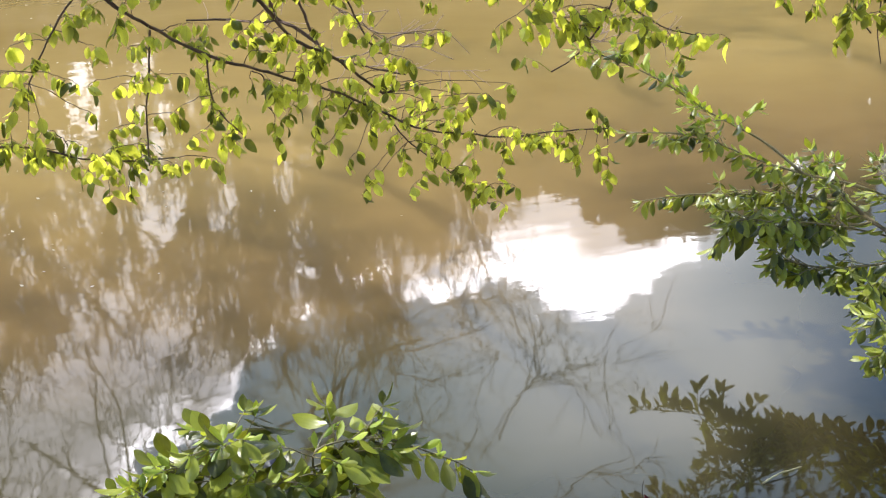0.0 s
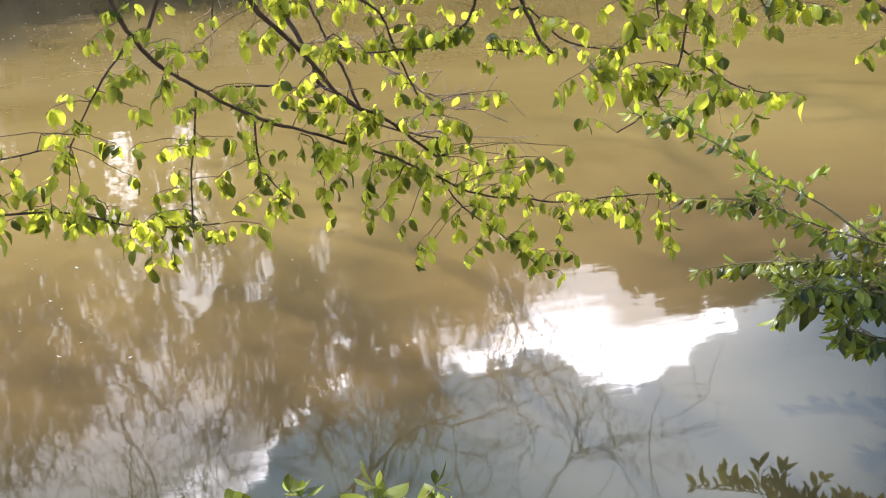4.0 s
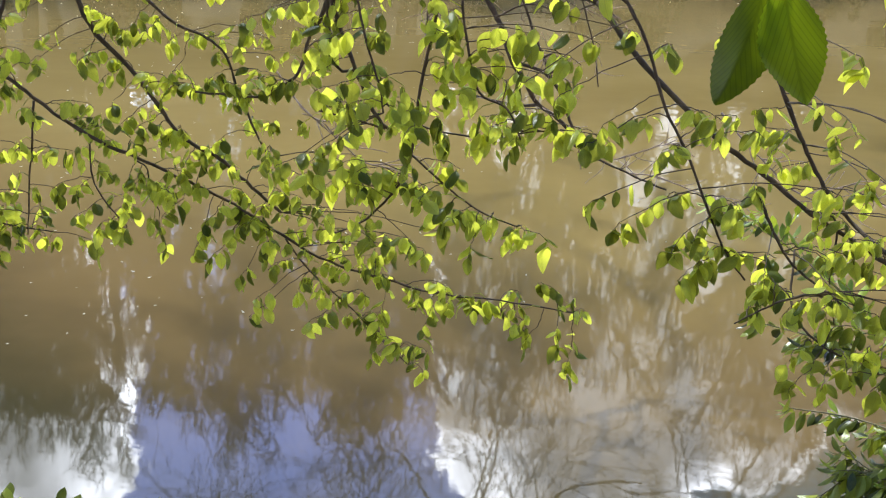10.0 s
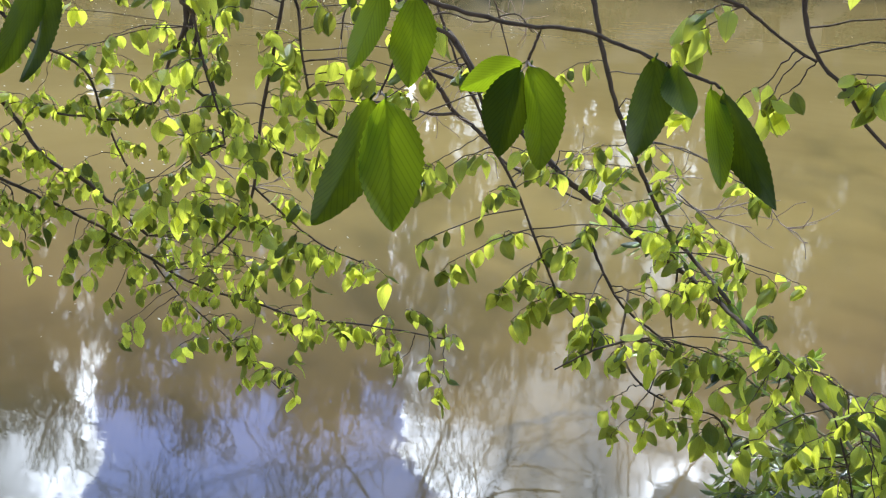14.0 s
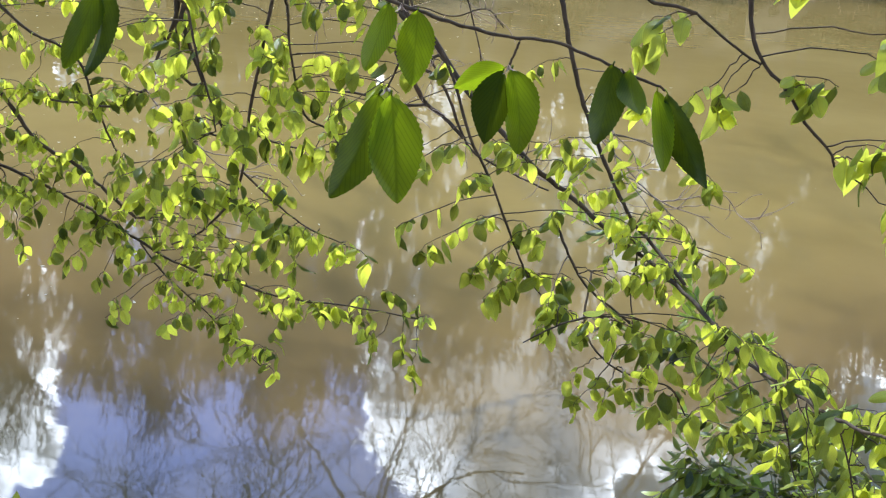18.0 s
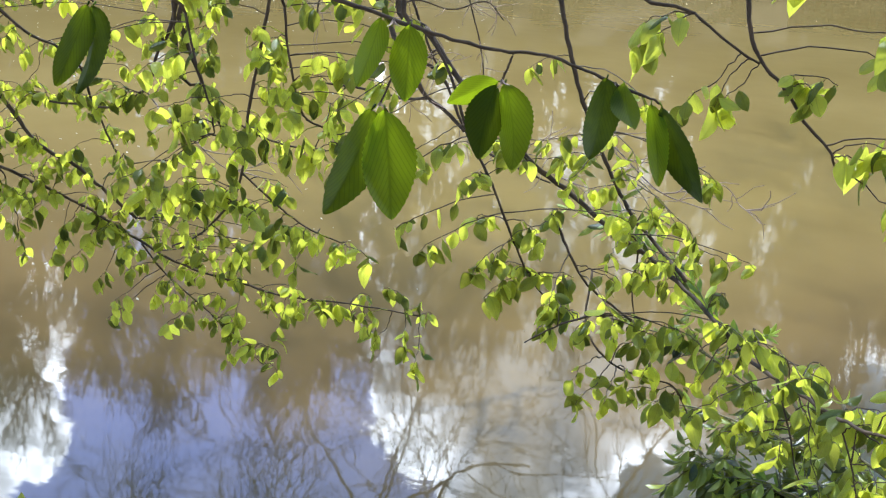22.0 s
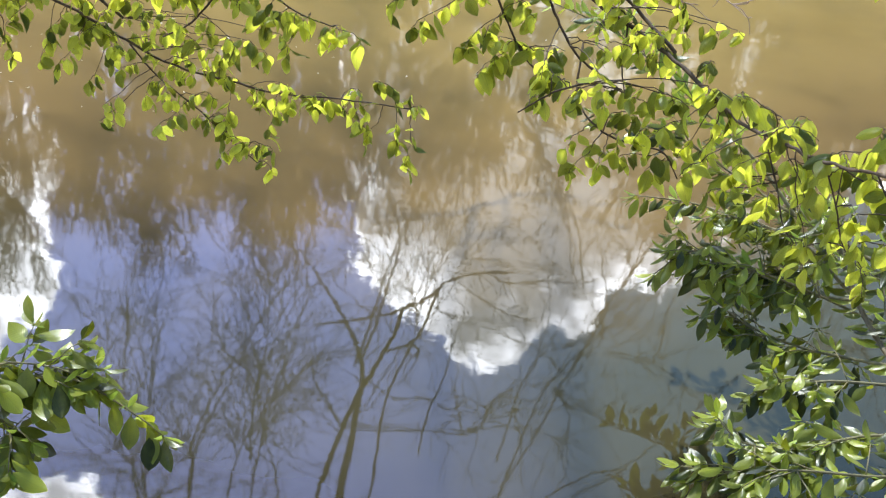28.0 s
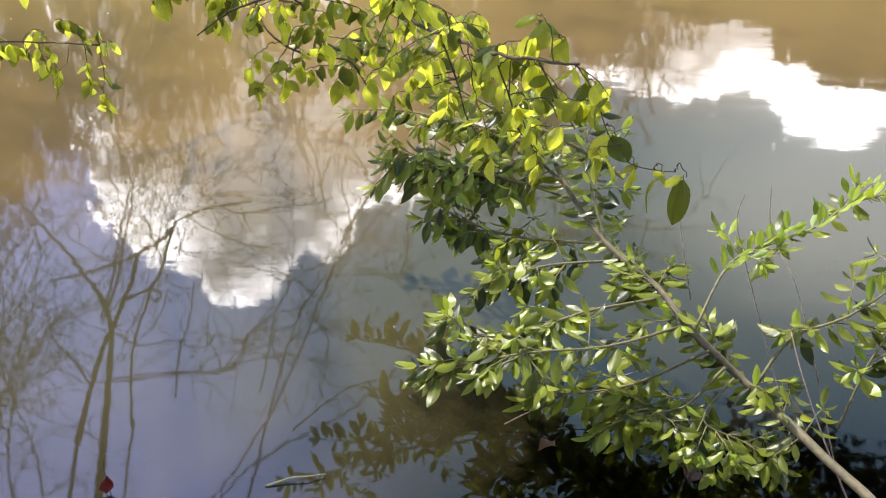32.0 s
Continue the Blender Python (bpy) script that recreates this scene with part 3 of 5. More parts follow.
kinds = [bare_tree(11, 14.2), bare_tree(12, 13.4), bare_tree(13, 15.0), bare_tree(14, 12.8)]
for i, (k, tall) in enumerate(kinds):
    plant(k, tall, (-16.2, -11.2, -5.2, 0.9)[i], 1.6 + 0.5 * i % 1.5, 70 * i, 0.98)
spots = [(-30, 2.5), (-27, 1.6), (-24.2, 2.8), (-21.4, 1.2), (-19.0, 3.2), (-14.4, 1.8), (-0.4, 3.2), (1.2, 5.4), (-12.6, 3.6), (-9.4, 1.4), (-4.2, 2.6), (2.4, 1.8), (4.4, 3.4), (-33, 3), (-22.8, 5.5), (-8.2, 3.4), (-20.4, 6.6), (-25.6, 5.6), (5.8, 3.0), (7.0, 2.0), (6.3, 5.0), (4.9, 4.6), (4.0, 1.2), (-6.8, 6.0), (-28.2, 4.4), (-2.6, 5.5),
         (-18.0, 4.8), (-13.4, 5.4), (-10.4, 5.2), (7.4, 4.2), (-22.0, 3.8), (4.8, 2.2), (5.9, 4.4), (6.9, 1.2), (-15.2, 3.4), (-12.0, 2.0), (-10.2, 3.0), (-13.8, 2.6), (-20.2, 2.0), (-21.0, 4.6), (-22.6, 2.6)]
for i, (x, back) in enumerate(spots):
    k, tall = kinds[(i * 3 + 1) % 4]
    plant(copy_thing(k, Matrix()), tall, x, back, rng.uniform(0, 360), rng.uniform(0.86, 1.0))
greens = [evergreen_tree(3, 6.4), evergreen_tree(4, 6.9)]
greens[0].matrix_basis = pose(6.5, far_shore(6.5) + 1.5, height(6.5, far_shore(6.5) + 1.5))
greens[1].matrix_basis = pose(10.5, far_shore(10.5) + 2, height(10.5, far_shore(10.5) + 2))
for i, x in enumerate((4.2, 8.4, 12.6, 15.0, 18.0, 21.5, 25, 13.8, 7.2, 5.6, 9.6, 11.4, 16.4, 19.6, 23.0, 10.0, 12.0, 14.4, 6.1, 7.8, 8.9, 10.9, 13.2, 15.7, 17.2, 9.2, 12.4)):
    y = far_shore(x) + 1.2 + (i * 0.77) % 2 + (3 if i > 6 else 0)
    c = copy_thing(greens[i % 2], pose(x, y, height(x, y) - 0.1, 0, 0, 53 * i))
    s = 0.80 if x < 9 else (1.0 if x < 11.5 else 1.22)
    c.scale = (1.0, 1.0, s)
greens[0].scale = (1.0, 1.0, 0.74)



def undergrowth(seed):
    rng = random.Random(seed)
    cv, cf = [], []
    for i in range(420):
        a, h = rng.uniform(0, 6.283), rng.random()
        rr = 0.9 * math.sqrt(rng.random()) * (1 - 0.5 * h)
        c = Vector((1.3 * rr * math.cos(a), 0.6 * rr * math.sin(a), h * 1.3 * (0.6 + 0.4 * math.cos(2 * a))))
        s = rng.uniform(0.05, 0.16)
        u = Vector((rng.uniform(-1, 1), rng.uniform(-1, 1), rng.uniform(-1, 1))).normalized()
        w = u.orthogonal().normalized()
        b = len(cv)
        cv += [c - s * u, c + 0.5 * s * w, c + s * u, c - 0.5 * s * w]
        cf.append((b, b + 1, b + 2, b + 3))
    ob = new("bramble_bush", mesh("bramble_bush", cv, cf, IVY, False))
    return tagged(ob, "low dark tangle of bramble and ivy on the far bank", "bush", "bushes on the far bank")


bush = undergrowth(5)
bush.matrix_basis = pose(-20, far_shore(-20) + 0.35, LEVEL)
for i in range(34):
    x = -30 + 1.75 * i + rng.uniform(-0.5, 0.5)
    y = far_shore(x) + rng.uniform(0.2, 1.3)
    c = copy_thing(bush, pose(x, y, max(LEVEL, height(x, y)) - 0.05, 0, 0, rng.uniform(0, 360)))
    s = rng.uniform(0.7, 1.25)
    c.scale = (s, s, s)

# a thicket on the slope behind the bare trees
for i in range(30):
    x = -31 + 1.2 * i + rng.uniform(-0.3, 0.3)
    if abs(x + 6.5) < 0.6 or abs(x + 2) < 0.6:
        continue
    y = far_shore(x) + rng.uniform(7.5, 10)
    c = copy_thing(bush, pose(x, y, height(x, y) - 0.1, 0, 0, rng.uniform(0, 360)))
    s = rng.uniform(1.5, 2.2)
    c.scale = (s, s, s * 1.25)

# ---- hornbeam over the water ----
hornbeam = tagged(new("hornbeam_tree"), "hornbeam with fresh yellow-green drooping leaves over the water", "tree")
hornbeam.location = (-2.6, -0.9, 0.95)
BASE = Vector(hornbeam.location)
rng = random.Random(21)
LINES = []
THICK = {}


def bough(pts, r0, r1, mat=None, name="branch"):
    """One branch of the hornbeam through world points; its line is kept for the sprigs."""
    line = smooth_line([Vector(p) - BASE for p in pts], 5)
    r0 = r0 * 0.82
    for i, p in enumerate(line[1:-1], 1):
        line[i] = p + min(0.0025, 0.3 * r0) * Vector((rng.uniform(-1, 1), rng.uniform(-1, 1), rng.uniform(-1, 1)))
    verts, faces = [], []
    tube(line, r0, r1, 6, verts, faces, 0.8, 0.12, rng)
    ob = part(name, mesh(name, verts, faces, mat or BARK), hornbeam)
    LINES.append((line, ob))
    THICK[ob.name] = r0
    return ob


def put_leaf(kinds_, parent, p, lean, spin, size, name="leaf"):
    """A leaf whose stalk is at p, hanging down, leaning by lean degrees towards the heading spin."""
    m = pose(*p, 0, 0, spin) @ pose(0, 0, 0, lean, 0, 0) @ pose(0, 0, 0, 0, rng.uniform(-18, 18), rng.uniform(-50, 50))
    ob = part(name, rng.choice(kinds_), parent, "", m @ Matrix.Diagonal((size, size, size, 1)))
    return ob


def nearest(p, lines):
    best = None
    for line, ob in lines:
        for i, q in enumerate(line):
            d = (q - p).length + (0.25 if q.z < p.z - 0.02 else 0.0)
            if best is None or d < best[0]:
                best = (d, q, ob)
    return best


def sprigs(lines, spots, few=0, size=1.0):
    """Short leafy twigs that grow from the nearest of the lines to the spots, and on into a drooping spray."""
    for s in spots:
        p = Vector(s) - BASE + Vector((0, 0, 0.025))
        d, q, ob = nearest(p, lines)
        mid = (p + q) / 2 + Vector((0, 0, 0.05 * d + 0.002))
        run = p - q
        run = Vector((run.x + rng.uniform(-0.02, 0.02), run.y + rng.uniform(-0.03, 0.03), 0.4 * run.z))
        run = run.normalized() if run.length > 1e-4 else Vector((1, 0, 0))
        reach = 0.016 if few else rng.uniform(0.03, 0.065)
        line = smooth_line([q, mid, p, p + run * reach * 0.6 - Vector((0, 0, 0.006)), p + run * reach - Vector((0, 0, 0.02))], 3)
        for i in range(1, len(line) - 1):
            line[i] = line[i] + 0.0022 * Vector((rng.uniform(-1, 1), rng.uniform(-1, 1), rng.uniform(-1, 1)))
        verts, faces = [], []
        tube(line, 0.0013, 0.0006, 4, verts, faces)
        twig = part("twig", mesh("twig", verts, faces, BARK), hornbeam)
        count = few or rng.choice((4, 5, 6, 7, 8, 9))
        head = math.degrees(math.atan2(run.y, run.x)) + 90
        for k in range(count):
            at = line[-1 - min(9, int(1.25 * k))] + Vector((rng.uniform(-1, 1), rng.uniform(-1, 1), rng.uniform(-0.5, 0.5))) * 0.004
            side = 0 if k == 0 else (65 if k % 2 else -65)
            put_leaf(LEAVES, twig, at, rng.uniform(10, 70), head + side + rng.uniform(-40, 40), size * rng.uniform(0.65, 1.15) * (1.3 if few else 1.0))


def more_sprigs(lines, step, reach, size=1.0):
    """Leafy twigs at about even steps along the outer part of branches."""
    for line, ob in list(lines):
        n, run = len(line), 0.0
        for i in range(1, n):
            run += (line[i] - line[i - 1]).length
            if run < step or i < n // 5:
                continue
            run = 0.0
            side = Vector((rng.uniform(-1, 1), rng.uniform(-1, 1), rng.uniform(-0.6, 0.5))).normalized()
            sprigs([(line[i - 1:i + 1], ob)], [line[i] + BASE + side * reach * rng.uniform(0.3, 1.0)], 0, size)


def near_leaf(top, tip, wide=1.0):
    """A large leaf of the nearest twig, from its stalk to its tip."""
    a, b = Vector(top) - BASE, Vector(tip) - BASE
    d = b - a
    z = -d.normalized()
    y = Vector((rng.uniform(-0.55, 0.55), -1, 0.1))
    x = y.cross(z).normalized()
    y = z.cross(x)
    m = Matrix((x, y, z)).transposed().to_4x4()
    m.translation = a
    s = d.length / 0.1
    part("leaf", NEAR_LEAVES[rng.randrange(3)], nb_twig, "", m @ Matrix.Diagonal((s * wide, s, s, 1)))


first = len(LINES)
bough([(-0.71, 2.91, 2.34), (-0.68, 2.91, 2.23), (-0.66, 2.92, 2.14), (-0.62, 2.93, 2.04), (-0.56, 2.94, 1.96), (-0.48, 2.95, 1.9), (-0.34, 2.98, 1.8), (-0.22, 3.01, 1.75), (-0.11, 3.03, 1.7), (0.01, 3.05, 1.65), (0.16, 3.08, 1.56), (0.28, 3.11, 1.49), (0.43, 3.14, 1.45), (0.56, 3.16, 1.42), (0.73, 3.2, 1.41), (0.92, 3.23, 1.39)], 0.009, 0.0022)
bough([(-0.62, 2.93, 2.04), (-0.72, 2.91, 1.92), (-0.8, 2.89, 1.79)], 0.0045, 0.002)
bough([(-0.48, 2.95, 1.89), (-0.5, 2.95, 1.76), (-0.52, 2.95, 1.66), (-0.53, 2.94, 1.52)], 0.004, 0.002)
bough([(-0.34, 2.98, 1.79), (-0.34, 2.98, 1.69), (-0.31, 2.99, 1.62), (-0.26, 3.0, 1.56)], 0.0035, 0.0018)
bough([(-0.37, 2.98, 2.28), (-0.34, 2.98, 2.15), (-0.3, 2.99, 2.07), (-0.22, 3.01, 1.98), (-0.15, 3.02, 1.89), (-0.09, 3.03, 1.81), (0.0, 3.05, 1.76), (0.07, 3.06, 1.7), (0.16, 3.08, 1.62)], 0.01, 0.004)
bough([(-0.22, 3.01, 2.24), (-0.18, 3.01, 2.18), (-0.11, 3.03, 2.11), (-0.02, 3.05, 2.07), (0.03, 3.06, 2.02), (0.06, 3.06, 1.93), (0.11, 3.07, 1.81), (0.15, 3.08, 1.74)], 0.006, 0.0025)
bough([(-0.22, 3.01, 1.74), (-0.19, 3.01, 1.72), (-0.19, 3.01, 1.65), (-0.17, 3.02, 1.61)], 0.003, 0.0015)
bough([(-1.14, 2.82, 1.66), (-1.06, 2.84, 1.65), (-0.94, 2.86, 1.64), (-0.82, 2.89, 1.62), (-0.7, 2.91, 1.57), (-0.57, 2.94, 1.54), (-0.46, 2.96, 1.53)], 0.005, 0.002)
bough([(-1.11, 2.83, 1.76), (-0.96, 2.86, 1.78), (-0.86, 2.88, 1.79)], 0.004, 0.002)
bough([(0.17, 3.08, 1.55), (0.23, 3.1, 1.46), (0.33, 3.12, 1.37), (0.41, 3.13, 1.29), (0.49, 3.15, 1.21)], 0.0035, 0.0015)
LEFT = LINES[first:]
sprigs(LEFT, [(-0.99, 2.85, 2.2), (-0.58, 2.93, 2.27), (-0.51, 2.95, 2.24), (-0.63, 2.92, 2.24), (-0.43, 2.96, 2.16), (-0.49, 2.95, 2.1), (-0.32, 2.99, 2.24), (-0.28, 2.99, 2.27), (-0.24, 3.0, 2.2), (-0.17, 3.02, 2.26), (-0.12, 3.03, 2.2), (-0.04, 3.04, 2.19), (0.0, 3.05, 2.26), (0.07, 3.06, 2.24)])
sprigs(LEFT, [(0.18, 3.09, 2.21), (0.21, 3.09, 2.15), (-0.7, 2.91, 2.03), (-0.55, 2.94, 2.0), (-0.56, 2.94, 1.9), (-0.44, 2.96, 1.99), (-0.41, 2.97, 2.05), (-0.32, 2.99, 2.01), (-0.28, 2.99, 2.1), (-0.21, 3.01, 2.07), (-0.38, 2.97, 1.87), (-0.23, 3.0, 1.83), (-0.25, 3.0, 1.89), (-0.17, 3.02, 1.95)])
sprigs(LEFT, [(-0.11, 3.03, 1.93), (-0.08, 3.03, 1.99), (0.05, 3.06, 2.08), (0.09, 3.07, 2.06), (0.11, 3.07, 1.97), (-0.98, 2.85, 1.81), (-0.81, 2.89, 1.87), (-0.82, 2.89, 1.75), (-0.92, 2.87, 1.74), (-1.01, 2.85, 1.73), (-0.65, 2.92, 1.85), (-0.72, 2.91, 1.77), (-0.62, 2.93, 1.75), (-0.54, 2.94, 1.73)])
sprigs(LEFT, [(-0.7, 2.91, 1.69), (-0.45, 2.96, 1.74), (-0.23, 3.0, 1.7), (-0.45, 2.96, 1.63), (-0.41, 2.97, 1.65), (-1.03, 2.84, 1.63), (-0.95, 2.86, 1.61), (-0.89, 2.87, 1.61), (-0.82, 2.89, 1.65), (-0.79, 2.89, 1.66), (-0.8, 2.89, 1.59), (-0.74, 2.9, 1.57), (-0.69, 2.91, 1.51), (-0.64, 2.92, 1.49)])
sprigs(LEFT, [(-0.58, 2.93, 1.48), (-0.5, 2.95, 1.51), (-0.61, 2.93, 1.56), (-0.37, 2.98, 1.57), (-0.37, 2.98, 1.49), (-0.3, 2.99, 1.55), (-0.26, 3.0, 1.53), (-0.17, 3.02, 1.53), (-0.14, 3.02, 1.65), (-0.1, 3.03, 1.62), (-0.08, 3.03, 1.73), (-0.04, 3.04, 1.75), (-0.11, 3.03, 1.81), (-0.17, 3.02, 1.83)])
sprigs(LEFT, [(-0.02, 3.05, 1.58), (-0.05, 3.04, 1.53), (0.0, 3.05, 1.49), (0.05, 3.06, 1.6), (0.04, 3.06, 1.55), (0.11, 3.07, 1.61), (0.07, 3.06, 1.44), (0.13, 3.08, 1.52), (0.1, 3.07, 1.57), (0.17, 3.08, 1.71), (0.23, 3.1, 1.69), (0.24, 3.1, 1.62), (0.28, 3.11, 1.56), (0.29, 3.11, 1.49)])
sprigs(LEFT, [(0.35, 3.12, 1.52), (0.33, 3.12, 1.61), (0.39, 3.13, 1.56), (0.47, 3.14, 1.55), (0.51, 3.15, 1.52), (0.55, 3.16, 1.57), (0.27, 3.1, 1.76), (0.34, 3.12, 1.76), (0.17, 3.08, 1.65), (0.12, 3.07, 1.34), (0.13, 3.08, 1.38), (0.21, 3.09, 1.41), (0.27, 3.1, 1.32), (0.39, 3.13, 1.33)])
sprigs(LEFT, [(0.42, 3.13, 1.28), (0.47, 3.14, 1.25), (0.51, 3.15, 1.19), (0.43, 3.14, 1.4), (0.55, 3.16, 1.34), (0.55, 3.16, 1.43), (0.7, 3.19, 1.38), (0.74, 3.2, 1.35), (0.83, 3.22, 1.32), (0.88, 3.23, 1.31), (0.92, 3.23, 1.27), (0.93, 3.24, 1.37)])

first = len(LINES)
bough([(0.77, 2.6, 2.37), (0.74, 2.6, 2.22), (0.71, 2.6, 2.08), (0.7, 2.6, 1.99), (0.68, 2.6, 1.9), (0.64, 2.6, 1.84), (0.58, 2.6, 1.78), (0.52, 2.6, 1.75)], 0.005, 0.002)
bough([(0.69, 2.6, 1.94), (0.78, 2.6, 1.87), (0.85, 2.6, 1.83), (0.92, 2.6, 1.81)], 0.003, 0.0015)
bough([(0.4, 3.0, 2.37), (0.39, 3.0, 2.33), (0.35, 3.0, 2.2), (0.36, 3.0, 2.14), (0.4, 3.0, 2.04), (0.45, 3.0, 1.93), (0.49, 3.0, 1.89)], 0.01, 0.004)
bough([(0.57, 2.6, 2.27), (0.59, 2.6, 2.17), (0.62, 2.6, 2.08), (0.63, 2.6, 2.02)], 0.004, 0.002)
bough([(0.79, 2.6, 2.3), (0.8, 2.6, 2.2), (0.83, 2.6, 2.08), (0.89, 2.6, 2.05), (0.92, 2.6, 1.99)], 0.004, 0.002)
bough([(0.38, 3.0, 2.34), (0.35, 3.0, 2.25), (0.32, 3.0, 2.15), (0.29, 3.0, 2.11), (0.26, 3.0, 2.02), (0.21, 3.0, 1.97), (0.14, 3.0, 1.94), (-0.03, 3.0, 1.94)], 0.008, 0.003)
bough([(0.48, 3.0, 1.89), (0.38, 3.0, 1.91), (0.3, 3.0, 1.92)], 0.004, 0.002)
bough([(0.42, 3.0, 2.02), (0.53, 3.0, 1.92), (0.7, 3.0, 1.89), (0.86, 3.0, 1.92), (0.97, 3.0, 1.88)], 0.004, 0.0015)
MID = LINES[first:]
sprigs(MID, [(0.5, 2.6, 1.9), (0.52, 2.6, 1.93), (0.55, 2.6, 1.84), (0.57, 2.6, 1.89), (0.59, 2.6, 1.97), (0.62, 2.6, 1.88), (0.67, 2.6, 1.88), (0.65, 2.6, 2.01), (0.73, 2.6, 2.01), (0.74, 2.6, 1.91), (0.77, 2.6, 1.81), (0.81, 2.6, 1.81), (0.87, 2.6, 1.81), (0.93, 2.6, 1.79)], 0, 1.05)
sprigs(MID, [(0.65, 2.6, 1.76), (0.5, 2.6, 1.86), (0.43, 2.6, 1.88), (0.52, 2.6, 2.14), (0.54, 2.6, 2.05), (0.59, 2.6, 2.02), (0.4, 2.6, 2.2), (0.36, 2.6, 2.18), (0.59, 2.6, 2.3), (0.66, 2.6, 2.27), (0.67, 2.6, 2.08), (0.76, 2.6, 2.07), (0.77, 2.6, 2.21), (0.82, 2.6, 2.3)], 0, 1.05)
sprigs(MID, [(0.88, 2.6, 2.31), (0.9, 2.6, 2.31), (0.96, 2.6, 2.25), (0.96, 2.6, 2.32), (1.02, 2.6, 2.28), (0.9, 2.6, 2.18), (0.94, 2.6, 2.15), (0.97, 2.6, 2.1), (0.99, 2.6, 2.14), (1.01, 2.6, 2.18), (0.95, 2.6, 2.03), (0.94, 2.6, 1.99), (0.84, 2.6, 2.14), (0.82, 2.6, 2.1)], 0, 1.05)
sprigs(MID, [(0.87, 2.6, 1.99), (1.03, 2.6, 2.0), (1.06, 2.6, 1.99), (1.09, 2.6, 2.2)], 0, 1.05)

first = len(LINES)
bough([(1.0, 2.9, 2.23), (1.09, 2.85, 2.14), (1.2, 2.8, 2.05), (1.29, 2.75, 1.99), (1.38, 2.75, 1.93), (1.46, 2.72, 1.88), (1.56, 2.7, 1.83), (1.64, 2.6, 1.81), (1.72, 2.45, 1.8), (1.79, 2.3, 1.8), (1.84, 2.15, 1.84), (1.88, 2.05, 1.86), (1.92, 1.92, 1.9), (1.97, 1.83, 1.93), (2.01, 1.77, 1.95)], 0.009, 0.0022)
bough([(1.32, 2.75, 2.35), (1.35, 2.75, 2.24), (1.38, 2.75, 2.15), (1.42, 2.75, 2.06), (1.46, 2.75, 1.98), (1.51, 2.75, 1.9), (1.57, 2.75, 1.84), (1.64, 2.62, 1.82)], 0.007, 0.004)
bough([(1.13, 2.5, 2.28), (1.17, 2.5, 2.21), (1.21, 2.5, 2.1), (1.26, 2.5, 2.01), (1.3, 2.5, 1.92), (1.34, 2.5, 1.84), (1.38, 2.5, 1.79)], 0.005, 0.002)
bough([(1.39, 2.5, 1.95), (1.42, 2.5, 1.89), (1.46, 2.5, 1.83), (1.52, 2.5, 1.79), (1.56, 2.5, 1.76)], 0.004, 0.002)
bough([(1.46, 2.56, 1.84), (1.47, 2.46, 1.76), (1.53, 2.4, 1.72), (1.6, 2.4, 1.7), (1.65, 2.4, 1.69), (1.68, 2.4, 1.64)], 0.003, 0.0015)
bough([(1.49, 2.35, 1.83), (1.45, 2.3, 1.83), (1.42, 2.3, 1.81), (1.38, 2.3, 1.78)], 0.003, 0.0015)
bough([(1.47, 2.7, 1.88), (1.53, 2.7, 1.86), (1.53, 2.7, 1.75), (1.55, 2.7, 1.65)], 0.003, 0.0015)
bough([(2.005, 1.78, 1.949), (2.038, 1.78, 1.899), (2.059, 1.78, 1.843), (2.091, 1.78, 1.798), (2.125, 1.78, 1.785), (2.162, 1.78, 1.781)], 0.0014, 0.0007)
bough([(1.82, 2.22, 1.82), (1.85, 2.18, 1.75), (1.87, 2.15, 1.69), (1.90, 2.12, 1.66)], 0.0022, 0.001)
bough([(1.90, 2.0, 1.88), (1.93, 1.98, 1.81), (1.95, 1.97, 1.75), (1.99, 1.96, 1.71)], 0.0022, 0.001)
bough([(1.96, 1.85, 1.925), (1.99, 1.84, 1.87), (2.02, 1.84, 1.82)], 0.002, 0.001)
RIGHT = LINES[first:]
sprigs(RIGHT, [(1.21, 2.6, 1.97), (1.16, 2.6, 2.03), (1.25, 2.6, 2.05), (1.28, 2.6, 2.02), (1.34, 2.6, 2.02), (1.41, 2.6, 2.0), (1.38, 2.5, 1.94), (1.32, 2.5, 1.92), (1.34, 2.5, 1.88), (1.35, 2.5, 1.91), (1.31, 2.5, 1.81), (1.3, 2.5, 1.79), (1.33, 2.5, 1.83), (1.38, 2.5, 1.82)], 0, 0.9)
sprigs(RIGHT, [(1.48, 2.5, 1.84), (1.5, 2.5, 1.95), (1.5, 2.5, 2.06), (1.52, 2.5, 2.08), (1.52, 2.5, 2.19), (1.63, 2.5, 2.06), (1.65, 2.5, 2.06), (1.56, 2.5, 1.98), (1.59, 2.5, 1.98), (1.62, 2.5, 1.96), (1.43, 2.35, 1.82), (1.45, 2.35, 1.81), (1.4, 2.35, 1.77), (1.42, 2.35, 1.85)], 0, 0.9)
sprigs(RIGHT, [(1.48, 2.35, 1.79), (1.51, 2.35, 1.84), (1.51, 2.35, 1.67), (1.54, 2.35, 1.68), (1.56, 2.35, 1.71), (1.49, 2.35, 1.71), (1.58, 2.35, 1.79), (1.62, 2.35, 1.81), (1.65, 2.35, 1.8), (1.7, 2.4, 1.81), (1.74, 2.4, 1.8), (1.65, 2.4, 1.65), (1.68, 2.4, 1.74), (1.7, 2.4, 1.7)], 0, 0.9)
